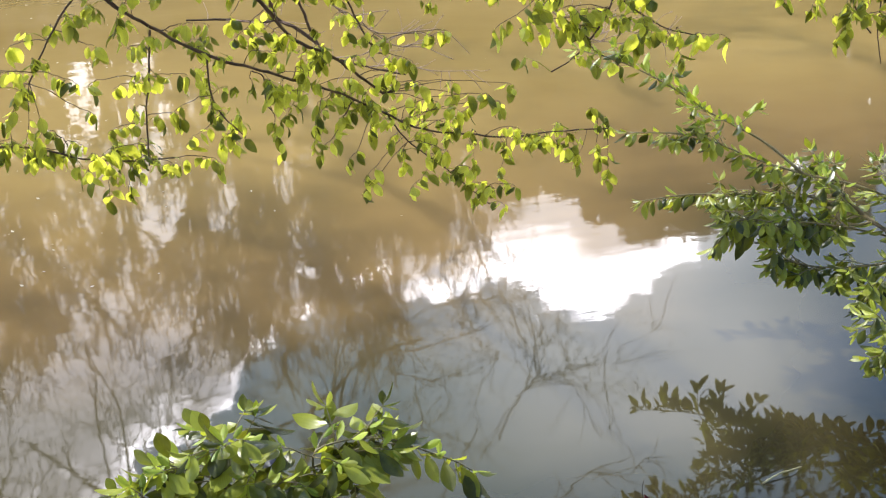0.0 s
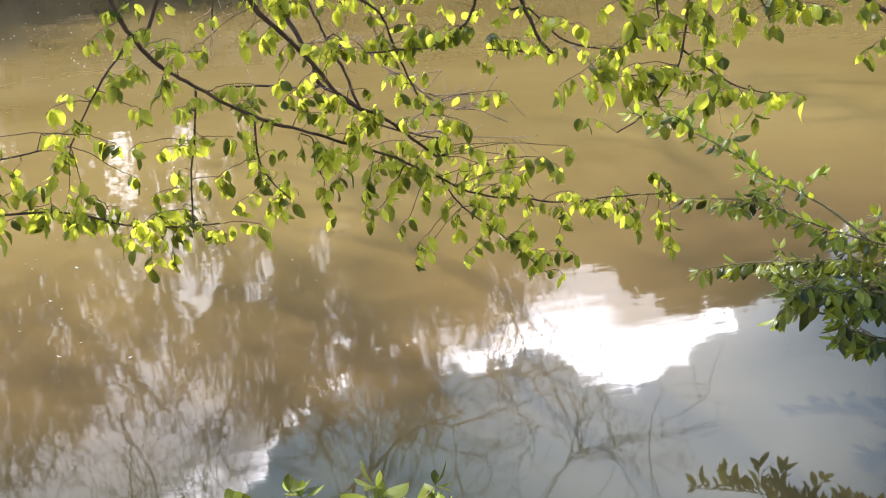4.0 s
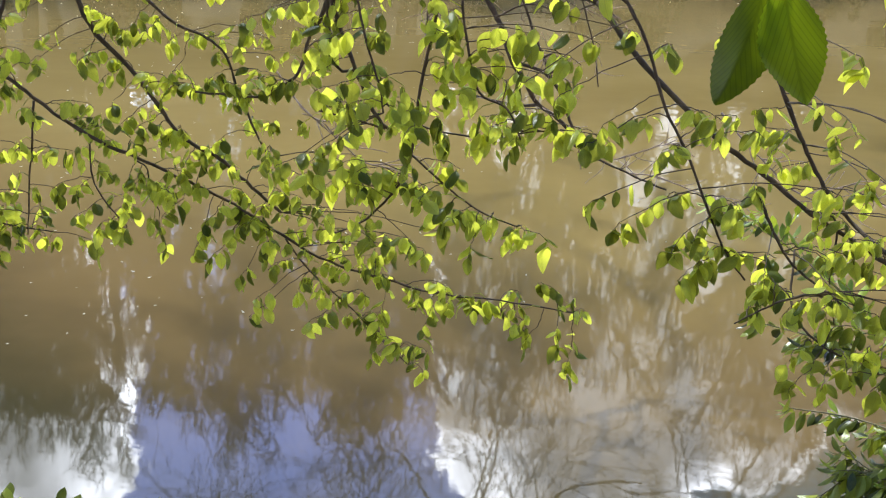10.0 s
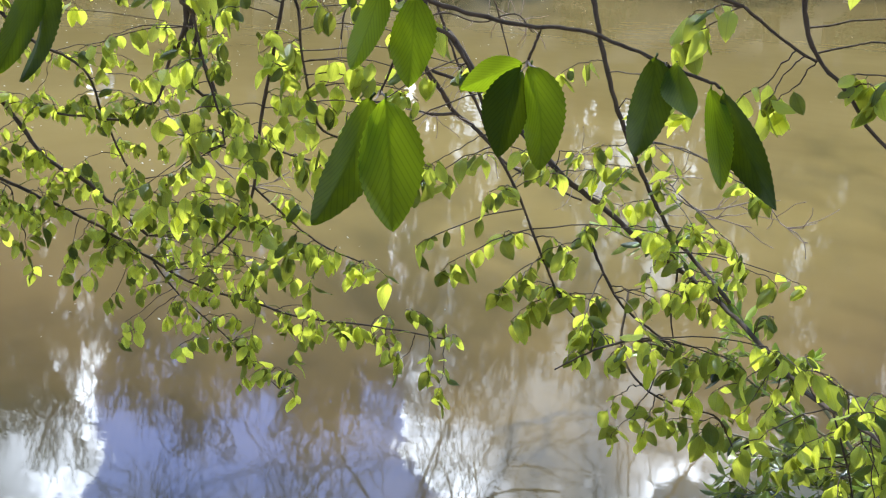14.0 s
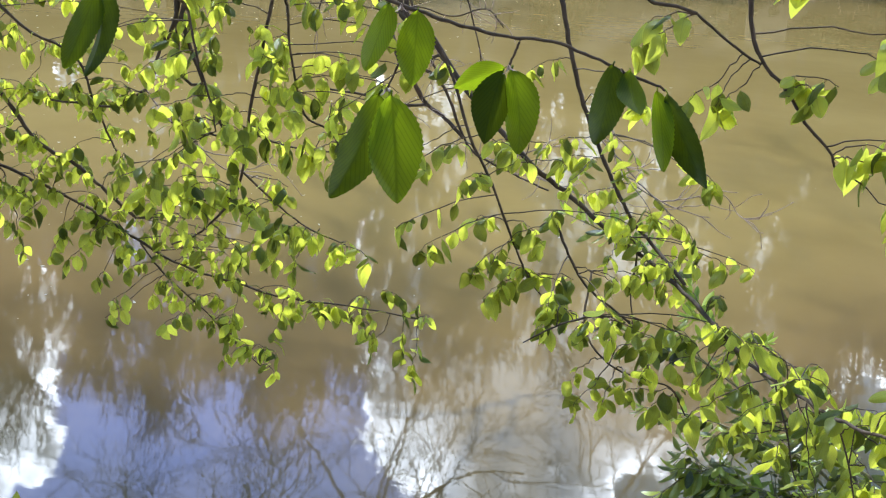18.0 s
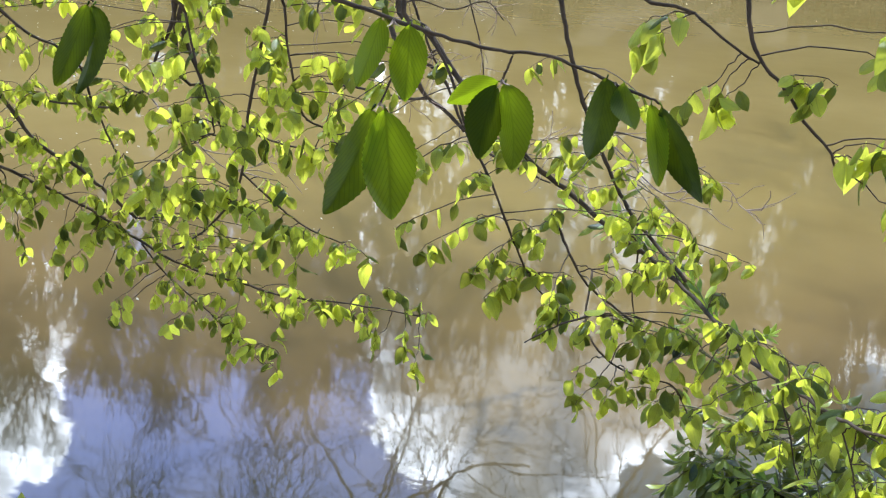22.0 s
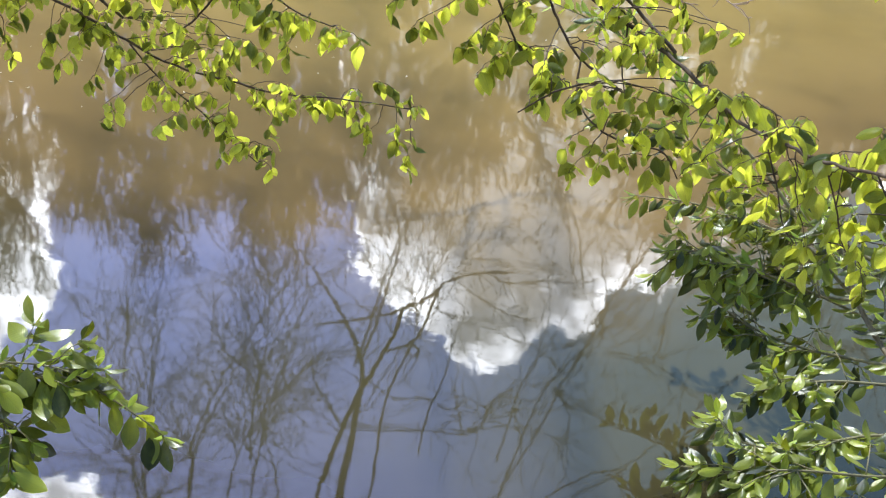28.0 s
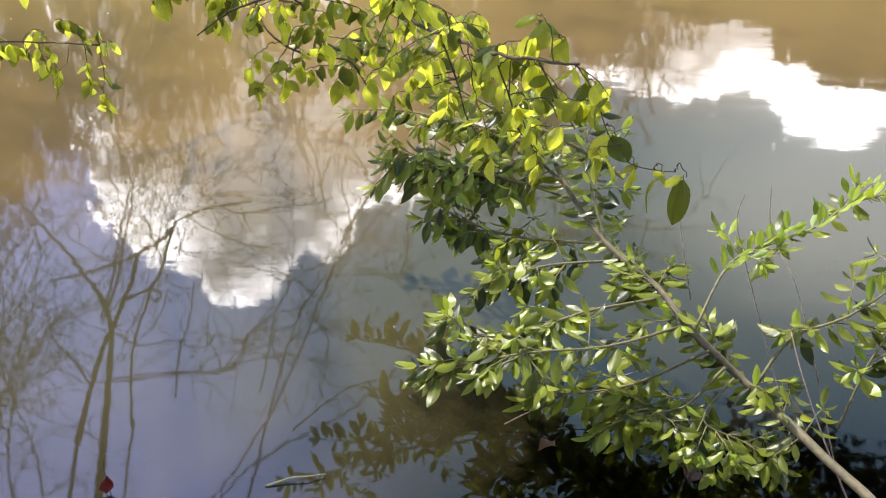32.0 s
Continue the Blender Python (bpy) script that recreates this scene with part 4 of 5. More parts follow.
sprigs(RIGHT, [(1.73, 2.4, 1.7), (1.78, 2.4, 1.8), (1.79, 2.4, 1.69), (1.77, 2.4, 1.73), (1.82, 2.2, 1.85), (1.85, 2.2, 1.78), (1.81, 2.2, 1.76), (1.87, 2.2, 1.84), (1.77, 2.2, 1.7), (1.8, 2.2, 1.7), (1.85, 2.2, 1.72), (1.88, 2.2, 1.74), (1.72, 2.2, 1.74), (1.67, 2.6, 1.87)], 0, 0.9)
sprigs(RIGHT, [(1.71, 2.6, 1.87), (1.62, 2.6, 1.9), (1.5, 2.6, 1.86), (1.52, 2.6, 1.81)], 0, 0.9)
sprigs(RIGHT, [(1.86, 2.12, 1.80), (1.90, 2.05, 1.80), (1.88, 2.08, 1.74), (1.93, 2.0, 1.84), (1.95, 1.95, 1.80), (1.91, 2.05, 1.68), (1.94, 2.0, 1.74), (1.98, 1.92, 1.83), (2.0, 1.88, 1.78), (1.97, 1.9, 1.73), (2.02, 1.82, 1.85), (1.96, 1.88, 1.88), (2.01, 1.8, 1.91), (1.84, 2.15, 1.72)], 0, 0.9)
sprigs(RIGHT, [(0.98, 2.45, 2.12), (1.06, 2.45, 2.11), (1.11, 2.45, 2.02), (1.15, 2.45, 2.07), (1.12, 2.45, 1.91), (1.19, 2.45, 1.89), (1.27, 2.45, 1.86), (1.3, 2.45, 1.88)], 0, 0.95)
sprigs(RIGHT, [(2.06, 1.78, 1.83), (2.092, 1.78, 1.785), (2.135, 1.78, 1.77), (2.165, 1.78, 1.77)], 2)

first = len(LINES)
bough([(1.7, 2.1, 2.45), (1.71, 2.1, 2.4), (1.73, 2.1, 2.36), (1.77, 2.1, 2.32), (1.8, 2.1, 2.28), (1.84, 2.1, 2.24), (1.85, 2.1, 2.22)], 0.0045, 0.002)
bough([(1.63, 2.1, 2.42), (1.67, 2.1, 2.39), (1.72, 2.1, 2.36), (1.73, 2.1, 2.36)], 0.003, 0.002)
UPPER = LINES[first:]
sprigs(UPPER, [(1.69, 2.1, 2.31), (1.67, 2.1, 2.3), (1.71, 2.1, 2.3), (1.78, 2.1, 2.32), (1.79, 2.1, 2.31), (1.59, 2.1, 2.37), (1.59, 2.1, 2.39)])
sprigs(UPPER, [(1.87, 2.1, 2.21), (1.88, 2.1, 2.23), (1.9, 2.1, 2.24), (1.92, 2.1, 2.15), (1.86, 2.1, 2.36), (1.87, 2.1, 2.39), (1.76, 2.1, 2.46)])

# bare pale twigs
bough([(1.12, 4.8, 1.63), (1.19, 4.8, 1.55), (1.3, 4.8, 1.45), (1.41, 4.8, 1.36), (1.54, 4.8, 1.32), (1.62, 4.8, 1.31)], 0.006, 0.002, PALE_TWIG)
bough([(1.43, 4.8, 1.35), (1.51, 4.8, 1.37), (1.65, 4.8, 1.41), (1.73, 4.8, 1.33), (1.8, 4.8, 1.33)], 0.004, 0.0015, PALE_TWIG)
bough([(-0.0, 3.4, 1.93), (0.07, 3.4, 1.84), (0.16, 3.4, 1.77), (0.27, 3.4, 1.69), (0.35, 3.4, 1.7), (0.43, 3.4, 1.72), (0.51, 3.4, 1.64)], 0.0035, 0.001, PALE_TWIG)
# a bare dark branch further out, crooked, with pale budded tips
first = len(LINES)
bough([(-0.30, 5.7, 2.5), (-0.20, 5.8, 2.15), (-0.08, 5.84, 1.85), (-0.02, 5.85, 1.74), (0.04, 5.8, 1.61), (0.10, 5.9, 1.47), (0.137, 6.0, 1.356), (0.24, 6.0, 1.29), (0.34, 6.0, 1.20)], 0.020, 0.010)
bough([(0.06, 5.85, 1.58), (0.20, 5.9, 1.52), (0.27, 5.95, 1.40), (0.33, 6.0, 1.22), (0.42, 6.0, 1.12), (0.60, 6.0, 1.05), (0.80, 5.95, 1.00)], 0.012, 0.005)
bough([(-0.02, 5.85, 2.5), (0.02, 5.85, 2.2), (0.05, 5.85, 1.98), (0.10, 5.88, 1.80), (0.17, 5.9, 1.62), (0.21, 5.95, 1.5)], 0.010, 0.006)
bough([(0.20, 5.9, 1.52), (0.23, 5.9, 1.54), (0.25, 5.9, 1.58), (0.22, 5.9, 1.62), (0.18, 5.9, 1.60)], 0.009, 0.005)
bough([(0.26, 5.9, 2.3), (0.30, 5.9, 2.05), (0.36, 5.9, 1.85), (0.42, 5.9, 1.66), (0.45, 5.9, 1.48)], 0.007, 0.003)
bough([(-0.05, 5.84, 1.78), (0.12, 5.8, 1.86), (0.30, 5.8, 1.83), (0.46, 5.8, 1.88), (0.55, 5.8, 1.80)], 0.006, 0.003)
bough([(-0.33, 5.8, 1.42), (-0.15, 5.85, 1.40), (0.05, 5.9, 1.36), (0.14, 6.0, 1.35)], 0.006, 0.008)
bough([(-0.20, 5.8, 2.12), (-0.28, 5.8, 1.95), (-0.36, 5.8, 1.84), (-0.38, 5.8, 1.7)], 0.009, 0.004)
bough([(0.42, 6.0, 1.12), (0.56, 5.9, 1.14), (0.75, 5.9, 1.22), (0.9, 5.9, 1.26)], 0.004, 0.002, PALE_TWIG)
bough([(0.60, 6.0, 1.05), (0.75, 5.95, 1.06), (0.95, 5.93, 1.01), (1.16, 5.93, 0.99)], 0.005, 0.002, PALE_TWIG)
BARE = LINES[first:]
# the twig nearest to the path
NEAR_AT = len(LINES)
nb_twig = bough([(1.36, 1.235, 2.542), (1.404, 1.235, 2.531), (1.442, 1.235, 2.521), (1.47, 1.235, 2.514), (1.506, 1.235, 2.506), (1.538, 1.235, 2.502), (1.573, 1.235, 2.501), (1.604, 1.235, 2.493), (1.631, 1.235, 2.483), (1.652, 1.235, 2.477), (1.661, 1.235, 2.473)], 0.0028, 0.0011)
# its side twigs, and the big near leaves: stalk end, tip
for pts in ([(1.462, 1.235, 2.516), (1.458, 1.234, 2.49), (1.449, 1.235, 2.468), (1.442, 1.235, 2.451)], [(1.548, 1.235, 2.502), (1.545, 1.234, 2.492), (1.54, 1.235, 2.479)], [(1.13, 1.235, 2.545), (1.16, 1.235, 2.53), (1.19, 1.235, 2.512)]):
    bough(pts, 0.0013, 0.0009)
for top, tip in (((1.438, 1.235, 2.450), (1.417, 1.20, 2.363)), ((1.447, 1.231, 2.451), (1.472, 1.182, 2.371)), ((1.442, 1.235, 2.521), (1.436, 1.20, 2.470)), ((1.465, 1.235, 2.518), (1.473, 1.20, 2.462)),
                 ((1.536, 1.235, 2.478), (1.528, 1.20, 2.422)), ((1.543, 1.235, 2.480), (1.566, 1.20, 2.418)), ((1.621, 1.235, 2.491), (1.620, 1.20, 2.432)), ((1.633, 1.235, 2.487), (1.645, 1.20, 2.455)),
                 ((1.655, 1.235, 2.475), (1.672, 1.20, 2.418)), ((1.661, 1.235, 2.474), (1.700, 1.20, 2.406)), ((1.186, 1.235, 2.512), (1.174, 1.20, 2.445)), ((1.192, 1.235, 2.512), (1.204, 1.20, 2.440)), ((1.539, 1.235, 2.479), (1.500, 1.22, 2.462))):
    near_leaf(top, tip, 0.6 if top[0] > 1.65 else 1.0)
for p in ((1.442, 1.233, 2.453), (1.540, 1.233, 2.481), (1.452, 1.233, 2.52), (1.627, 1.233, 2.487)):
    for k in range(3):
        part("bud_scale", BUD_SCALE, nb_twig, "pinkish papery bud scale", pose(*(Vector(p) - BASE), rng.uniform(10, 60), 0, 120 * k + rng.uniform(-30, 30)) @ Matrix.Scale(0.55, 4))


# ---- the hornbeam's trunk and the limbs that carry the branches ----
def limb(owner, pts, r0, r1, name="limb", sides=9, mat=None):
    base = Vector(owner.location)
    line = smooth_line([Vector(p) - base for p in pts], 5)
    verts, faces = [], []
    if name == "limb" and r0 < 0.03:
        r0 = 0.8 * r0
    tube(line, r0, r1, sides, verts, faces, 0.9, 0.08, rng)
    part(name, mesh(name, verts, faces, mat or BARK), owner)
    return line


limb(hornbeam, [(-2.6, -0.9, 0.9), (-2.55, -0.8, 1.8), (-2.4, -0.5, 3.0), (-2.1, 0.3, 4.2), (-1.9, 0.6, 5.6)], 0.17, 0.08, "trunk", 12)
CARRY = [limb(hornbeam, [(-2.35, -0.4, 3.1), (-1.8, 0.9, 3.6), (-1.0, 2.2, 3.7), (-0.2, 2.9, 3.5), (0.8, 2.9, 3.3), (1.7, 2.7, 3.2)], 0.07, 0.015),
         limb(hornbeam, [(-2.2, 0.1, 3.9), (-1.0, 0.9, 4.1), (0.3, 1.4, 3.8), (1.4, 1.7, 3.5), (2.2, 2.1, 3.2)], 0.06, 0.012)]
for group in (LEFT, MID, RIGHT, UPPER, BARE[:3]):
    for line, ob in group:
        top = line[0]
        if top.z + BASE.z < 2.0:
            continue
        q = min((v for c in CARRY for v in c), key=lambda v: (v - top).length + 2 * max(0, top.z - v.z))
        d = (line[0] - line[2]).normalized()
        up = smooth_line([q, q * 0.55 + top * 0.45 + d * 0.2, top + d * 0.12, top], 4)
        verts, faces = [], []
        tube(up, 0.008, THICK[ob.name], 6, verts, faces)
        part("branch", mesh("branch", verts, faces, BARK), hornbeam)
q = CARRY[1][-4]
verts, faces = [], []
end = LINES[NEAR_AT][0][0]
tube(smooth_line([q, q * 0.5 + end * 0.5 + Vector((0, 0, 0.1)), end], 6), 0.006, 0.0022, 6, verts, faces)
part("branch", mesh("branch", verts, faces, BARK), hornbeam)

for line, ob in LINES[NEAR_AT - len(BARE) - 3:NEAR_AT]:
    for k in range(11):
        verts, faces = [], []
        i = rng.randrange(3, len(line))
        v = ((line[i] - line[i - 1]).normalized() * 0.6 + Vector((rng.uniform(-1, 1), rng.uniform(-0.6, 0.6), rng.uniform(-0.9, 0.9)))).normalized()
        p, out = line[i].copy(), [line[i].copy()]
        for _ in range(4):
            v = (v + 0.35 * Vector((rng.uniform(-1, 1), rng.uniform(-1, 1), rng.uniform(-0.8, 1)))).normalized()
            p = p + v * rng.uniform(0.018, 0.05)
            out.append(p.copy())
        tube(out, 0.0022, 0.0011, 4, verts, faces)
        tube([p - v * 0.003, p + v * 0.003, p + v * 0.008], 0.0022, 0.0007, 5, verts, faces)
        part("side_twig", mesh("side_twig", verts, faces, PALE_TWIG), ob)

more_sprigs(LEFT, 0.046, 0.075, 0.92)
more_sprigs(RIGHT, 0.085, 0.07, 0.9)
more_sprigs(MID, 0.08, 0.08)


def small_leaves(lines, step, size, label):
    """The many smaller leaves along the branches, hung in clumps: one joined mesh."""
    verts, faces, uvs = [], [], []
    blades = []
    for me in LEAVES:
        at = [(0.0, 0.0)] * len(me.vertices)
        for loop in me.loops:
            at[loop.vertex_index] = tuple(me.uv_layers[0].data[loop.index].uv)
        blades.append(([v.co.copy() for v in me.vertices], [tuple(f.vertices) for f in me.polygons], at))
    for line, ob in lines:
        run = 0.0
        for i in range(1, len(line)):
            run += (line[i] - line[i - 1]).length
            if run < step or i < len(line) // 6:
                continue
            run = 0.0
            hub = line[i] + Vector((rng.uniform(-1, 1), rng.uniform(-1, 1), rng.uniform(-0.5, 0.6))) * 0.06
            stem = [line[i], (line[i] + hub) / 2 + Vector((0, 0, 0.008)), hub]
            start = len(verts)
            tube(stem, 0.0011, 0.0006, 4, verts, faces)
            uvs += [(0.0, 0.0)] * (len(verts) - start)
            head = rng.uniform(0, 360)
            for k in range(rng.choice((4, 5, 6, 7))):
                at = hub + Vector((rng.uniform(-1, 1), rng.uniform(-1, 1), rng.uniform(-0.6, 0.4))) * 0.022
                s = size * rng.uniform(0.6, 1.1)
                m = pose(*at, 0, 0, head + 70 * k + rng.uniform(-25, 25)) @ pose(0, 0, 0, rng.uniform(5, 60), 0, 0) @ pose(0, 0, 0, 0, rng.uniform(-15, 15), rng.uniform(-50, 50)) @ Matrix.Diagonal((s, s, s, 1))
                vs, fs, at_uv = rng.choice(blades)
                b = len(verts)
                verts.extend(m @ v for v in vs)
                faces.extend(tuple(b + q for q in f) for f in fs)
                uvs.extend(at_uv)
    tagged(part("foliage", mesh("foliage", verts, faces, HORNBEAM, True, uvs), hornbeam, label), kind="stuff")


small_leaves(LEFT + MID, 0.042, 0.82, "small fresh yellow-green leaves along the branches")

# ---- a leafless alder that reaches out high over the pond ----
alder = tagged(new("alder_tree"), "leafless alder whose bare limbs reach over the pond", "tree")
alder.location = (-4.4, 0.2, 0.9)
A = Vector(alder.location)
limb(alder, [(-4.4, 0.2, 0.7), (-4.2, 0.8, 2.2), (-3.8, 2.0, 3.9), (-3.0, 3.8, 5.0), (-2.0, 5.6, 5.1), (-0.72, 6.55, 4.6)], 0.2, 0.056, "trunk", 12, ALDER_BARK)
limb(alder, [(-2.0, 5.6, 5.1), (-1.6, 6.4, 5.0), (-1.35, 7.03, 4.8)], 0.012, 0.008, "limb", 9, ALDER_BARK)
limb(alder, [(-3.0, 3.8, 5.0), (-2.7, 5.8, 5.2), (-2.32, 7.68, 4.8)], 0.014, 0.009, "limb", 9, ALDER_BARK)
limb(alder, [(-3.0, 3.8, 5.0), (-2.9, 5.4, 5.1), (-2.44, 6.82, 4.8)], 0.012, 0.008, "limb", 9, ALDER_BARK)
limb(alder, [(-2.0, 5.6, 5.1), (-0.6, 6.8, 5.1), (0.22, 7.82, 4.6)], 0.012, 0.008, "limb", 9, ALDER_BARK)
limb(alder, [(-0.6, 6.8, 5.1), (0.2, 9.0, 5.1), (0.74, 11.17, 4.6)], 0.012, 0.009, "limb", 9, ALDER_BARK)
limb(alder, [(0.22, 7.82, 4.6), (1.3, 9.4, 4.9), (2.31, 10.75, 4.5)], 0.013, 0.007, "limb", 9, ALDER_BARK)
limb(alder, [(0.74, 11.17, 4.6), (1.1, 12.0, 4.6), (1.49, 12.76, 4.4)], 0.013, 0.007, "limb", 9, ALDER_BARK)
BARE_LIMBS = []
BARE_LIMBS.append(limb(alder, [(-0.72, 6.55, 4.6), (-0.9, 7.63, 4.4), (-1.06, 8.59, 4.3), (-1.29, 9.58, 4.2), (-1.83, 10.28, 4.0), (-2.35, 10.79, 3.8)], 0.044, 0.011, "limb", 9, ALDER_BARK))
BARE_LIMBS.append(limb(alder, [(-1.29, 9.58, 4.2), (-1.34, 10.45, 4.1), (-1.44, 11.45, 3.9), (-1.73, 12.13, 3.7), (-1.97, 12.41, 3.6)], 0.0203, 0.0045, "limb", 9, ALDER_BARK))
BARE_LIMBS.append(limb(alder, [(-1.08, 8.63, 4.3), (-0.42, 8.63, 4.2), (0.05, 8.61, 4.1), (0.18, 9.0, 4.0), (0.55, 8.93, 3.9), (0.76, 9.57, 3.7)], 0.0135, 0.0036, "limb", 9, ALDER_BARK))
BARE_LIMBS.append(limb(alder, [(-2.1, 7.28, 4.8), (-2.4, 8.07, 4.5), (-2.37, 9.0, 4.2), (-2.22, 9.86, 4.0), (-2.17, 10.27, 3.9)], 0.0158, 0.0036, "limb", 9, ALDER_BARK))
BARE_LIMBS.append(limb(alder, [(-1.18, 6.66, 4.8), (-1.41, 7.64, 4.5), (-1.91, 8.5, 4.3), (-2.25, 9.17, 4.1)], 0.0135, 0.0036, "limb", 9, ALDER_BARK))
BARE_LIMBS.append(limb(alder, [(-0.74, 9.95, 4.0), (-0.71, 10.83, 3.9), (-0.57, 11.31, 3.8)], 0.0054, 0.003, "limb", 9, ALDER_BARK))
BARE_LIMBS.append(limb(alder, [(-0.79, 9.28, 4.1), (-0.9, 10.37, 4.0), (-0.94, 11.03, 3.9)], 0.0054, 0.003, "limb", 9, ALDER_BARK))
BARE_LIMBS.append(limb(alder, [(0.3, 7.39, 4.6), (0.42, 8.55, 4.3), (0.52, 9.17, 4.1), (0.8, 9.7, 3.9), (1.49, 9.69, 3.8)], 0.0135, 0.0036, "limb", 9, ALDER_BARK))
BARE_LIMBS.append(limb(alder, [(-2.22, 6.46, 4.8), (-2.46, 7.29, 4.5), (-2.96, 7.86, 4.3), (-3.47, 8.56, 4.0)], 0.0135, 0.0036, "limb", 9, ALDER_BARK))
BARE_LIMBS.append(limb(alder, [(0.67, 10.52, 4.6), (0.92, 11.86, 4.4), (1.24, 12.88, 4.2), (1.38, 13.43, 4.0)], 0.0135, 0.0054, "limb", 9, ALDER_BARK))
BARE_LIMBS.append(limb(alder, [(0.92, 11.86, 4.4), (0.5, 11.8, 4.3), (0.24, 12.84, 4.1), (-0.1, 13.59, 4.0)], 0.0081, 0.003, "limb", 9, ALDER_BARK))
BARE_LIMBS.append(limb(alder, [(1.38, 12.0, 4.4), (1.73, 12.71, 4.2), (2.36, 12.9, 4.0), (2.9, 12.75, 3.9), (3.15, 12.16, 3.8)], 0.0054, 0.003, "limb", 9, ALDER_BARK))
BARE_LIMBS.append(limb(alder, [(2.15, 10.11, 4.5), (2.82, 10.9, 4.3), (3.27, 11.05, 4.1), (3.54, 10.54, 4.0)], 0.0054, 0.003, "limb", 9, ALDER_BARK))
for pts, r0 in (([(-2.0, 6.9, 4.7), (-2.37, 7.97, 4.6), (-2.6, 8.51, 4.6), (-2.67, 9.65, 4.5), (-2.65, 10.91, 4.4), (-2.55, 11.58, 4.4)], 0.019),
                ([(-1.3, 6.9, 4.7), (-1.7, 7.71, 4.6), (-2.09, 8.98, 4.6), (-2.31, 9.32, 4.5)], 0.016),
                ([(-2.2, 6.8, 4.7), (-2.59, 7.53, 4.6), (-2.84, 7.95, 4.6), (-3.2, 8.7, 4.5)], 0.016),
                ([(-1.7, 7.0, 4.7), (-2.04, 8.11, 4.6), (-2.12, 8.97, 4.6), (-1.8, 10.27, 4.5)], 0.014),
                ([(-3.4, 8.6, 4.6), (-4.06, 10.01, 4.6), (-4.32, 10.55, 4.6), (-4.18, 10.96, 4.5)], 0.012),
                ([(-1.45, 9.85, 4.5), (-1.57, 10.85, 4.5), (-1.77, 12.43, 4.5), (-1.83, 13.55, 4.4), (-2.33, 14.11, 4.4)], 0.020),
                ([(-1.44, 9.85, 4.5), (-1.21, 10.95, 4.5), (-1.27, 12.13, 4.5), (-1.08, 12.48, 4.4), (-0.32, 12.78, 4.4)], 0.010),
                ([(-1.95, 8.27, 4.6), (-2.24, 9.11, 4.5), (-2.43, 9.9, 4.5), (-2.8, 11.0, 4.4)], 0.013),
                ([(-2.59, 7.43, 4.6), (-2.95, 7.99, 4.6), (-3.06, 8.5, 4.5), (-3.5, 9.6, 4.5)], 0.015),
                ([(-1.28, 9.09, 4.6), (-0.83, 9.17, 4.6), (-0.07, 9.24, 4.6), (-0.02, 9.78, 4.6), (0.39, 10.0, 4.5), (0.74, 9.9, 4.5)], 0.014),
                ([(0.26, 8.62, 4.4), (0.31, 10.03, 4.3), (0.62, 10.55, 4.3), (1.17, 10.77, 4.2)], 0.010),
                ([(1.26, 11.99, 4.5), (1.91, 13.21, 4.4), (2.64, 13.78, 4.4), (3.56, 13.45, 4.3)], 0.013),
                ([(1.69, 12.14, 4.5), (2.3, 13.62, 4.4), (2.9, 14.18, 4.4)], 0.010),
                ([(0.76, 11.37, 4.5), (1.41, 14.17, 4.5), (1.86, 15.45, 4.4)], 0.020),
                ([(0.54, 12.13, 4.5), (0.28, 13.48, 4.5), (-0.16, 14.34, 4.4)], 0.013),
                ([(2.47, 10.49, 4.5), (3.02, 11.24, 4.4), (3.63, 11.63, 4.4), (4.24, 11.57, 4.3)], 0.011),
                ([(3.17, 11.94, 4.4), (2.89, 12.44, 4.4), (2.8, 12.8, 4.3)], 0.007)):
    BARE_LIMBS.append(limb(alder, pts, r0, 0.3 * r0, "limb", 7, ALDER_BARK))
tv, tf = [], []


def twiglets(line, r, level, first=8):
    """Crooked side twigs along a bare limb."""
    n = len(line)
    for k in range((first, 5, 3)[level]):
        i = rng.randrange(n // 4, n)
        d = (line[i] - line[i - 1]).normalized()
        side = Vector((rng.uniform(-1, 1), rng.uniform(-1, 1), rng.uniform(-0.7, 0.5)))
        v = (d * 0.7 + side * 0.8).normalized()
        p, out = line[i].copy(), [line[i].copy()]
        for _ in range(6):
            v = (v + 0.38 * Vector((rng.uniform(-1, 1), rng.uniform(-1, 1), rng.uniform(-1, 0.9)))).normalized()
            p = p + v * rng.uniform(0.10, 0.22) * (1.0, 0.6, 0.4)[level]
            out.append(p.copy())
        tube(out, r, r * 0.35, 4, tv, tf)
        if level < 2 and rng.random() < (1.0, 0.5)[level]:
            twiglets(out, r * 0.55, level + 1)


for k, line in enumerate(BARE_LIMBS):
    twiglets(line, 0.0075, 0, 17 if k in (13, 14, 15, 16, 20, 21) else 8)
tagged(part("twigs", mesh("twigs", tv, tf, ALDER_BARK), alder), kind="stuff")


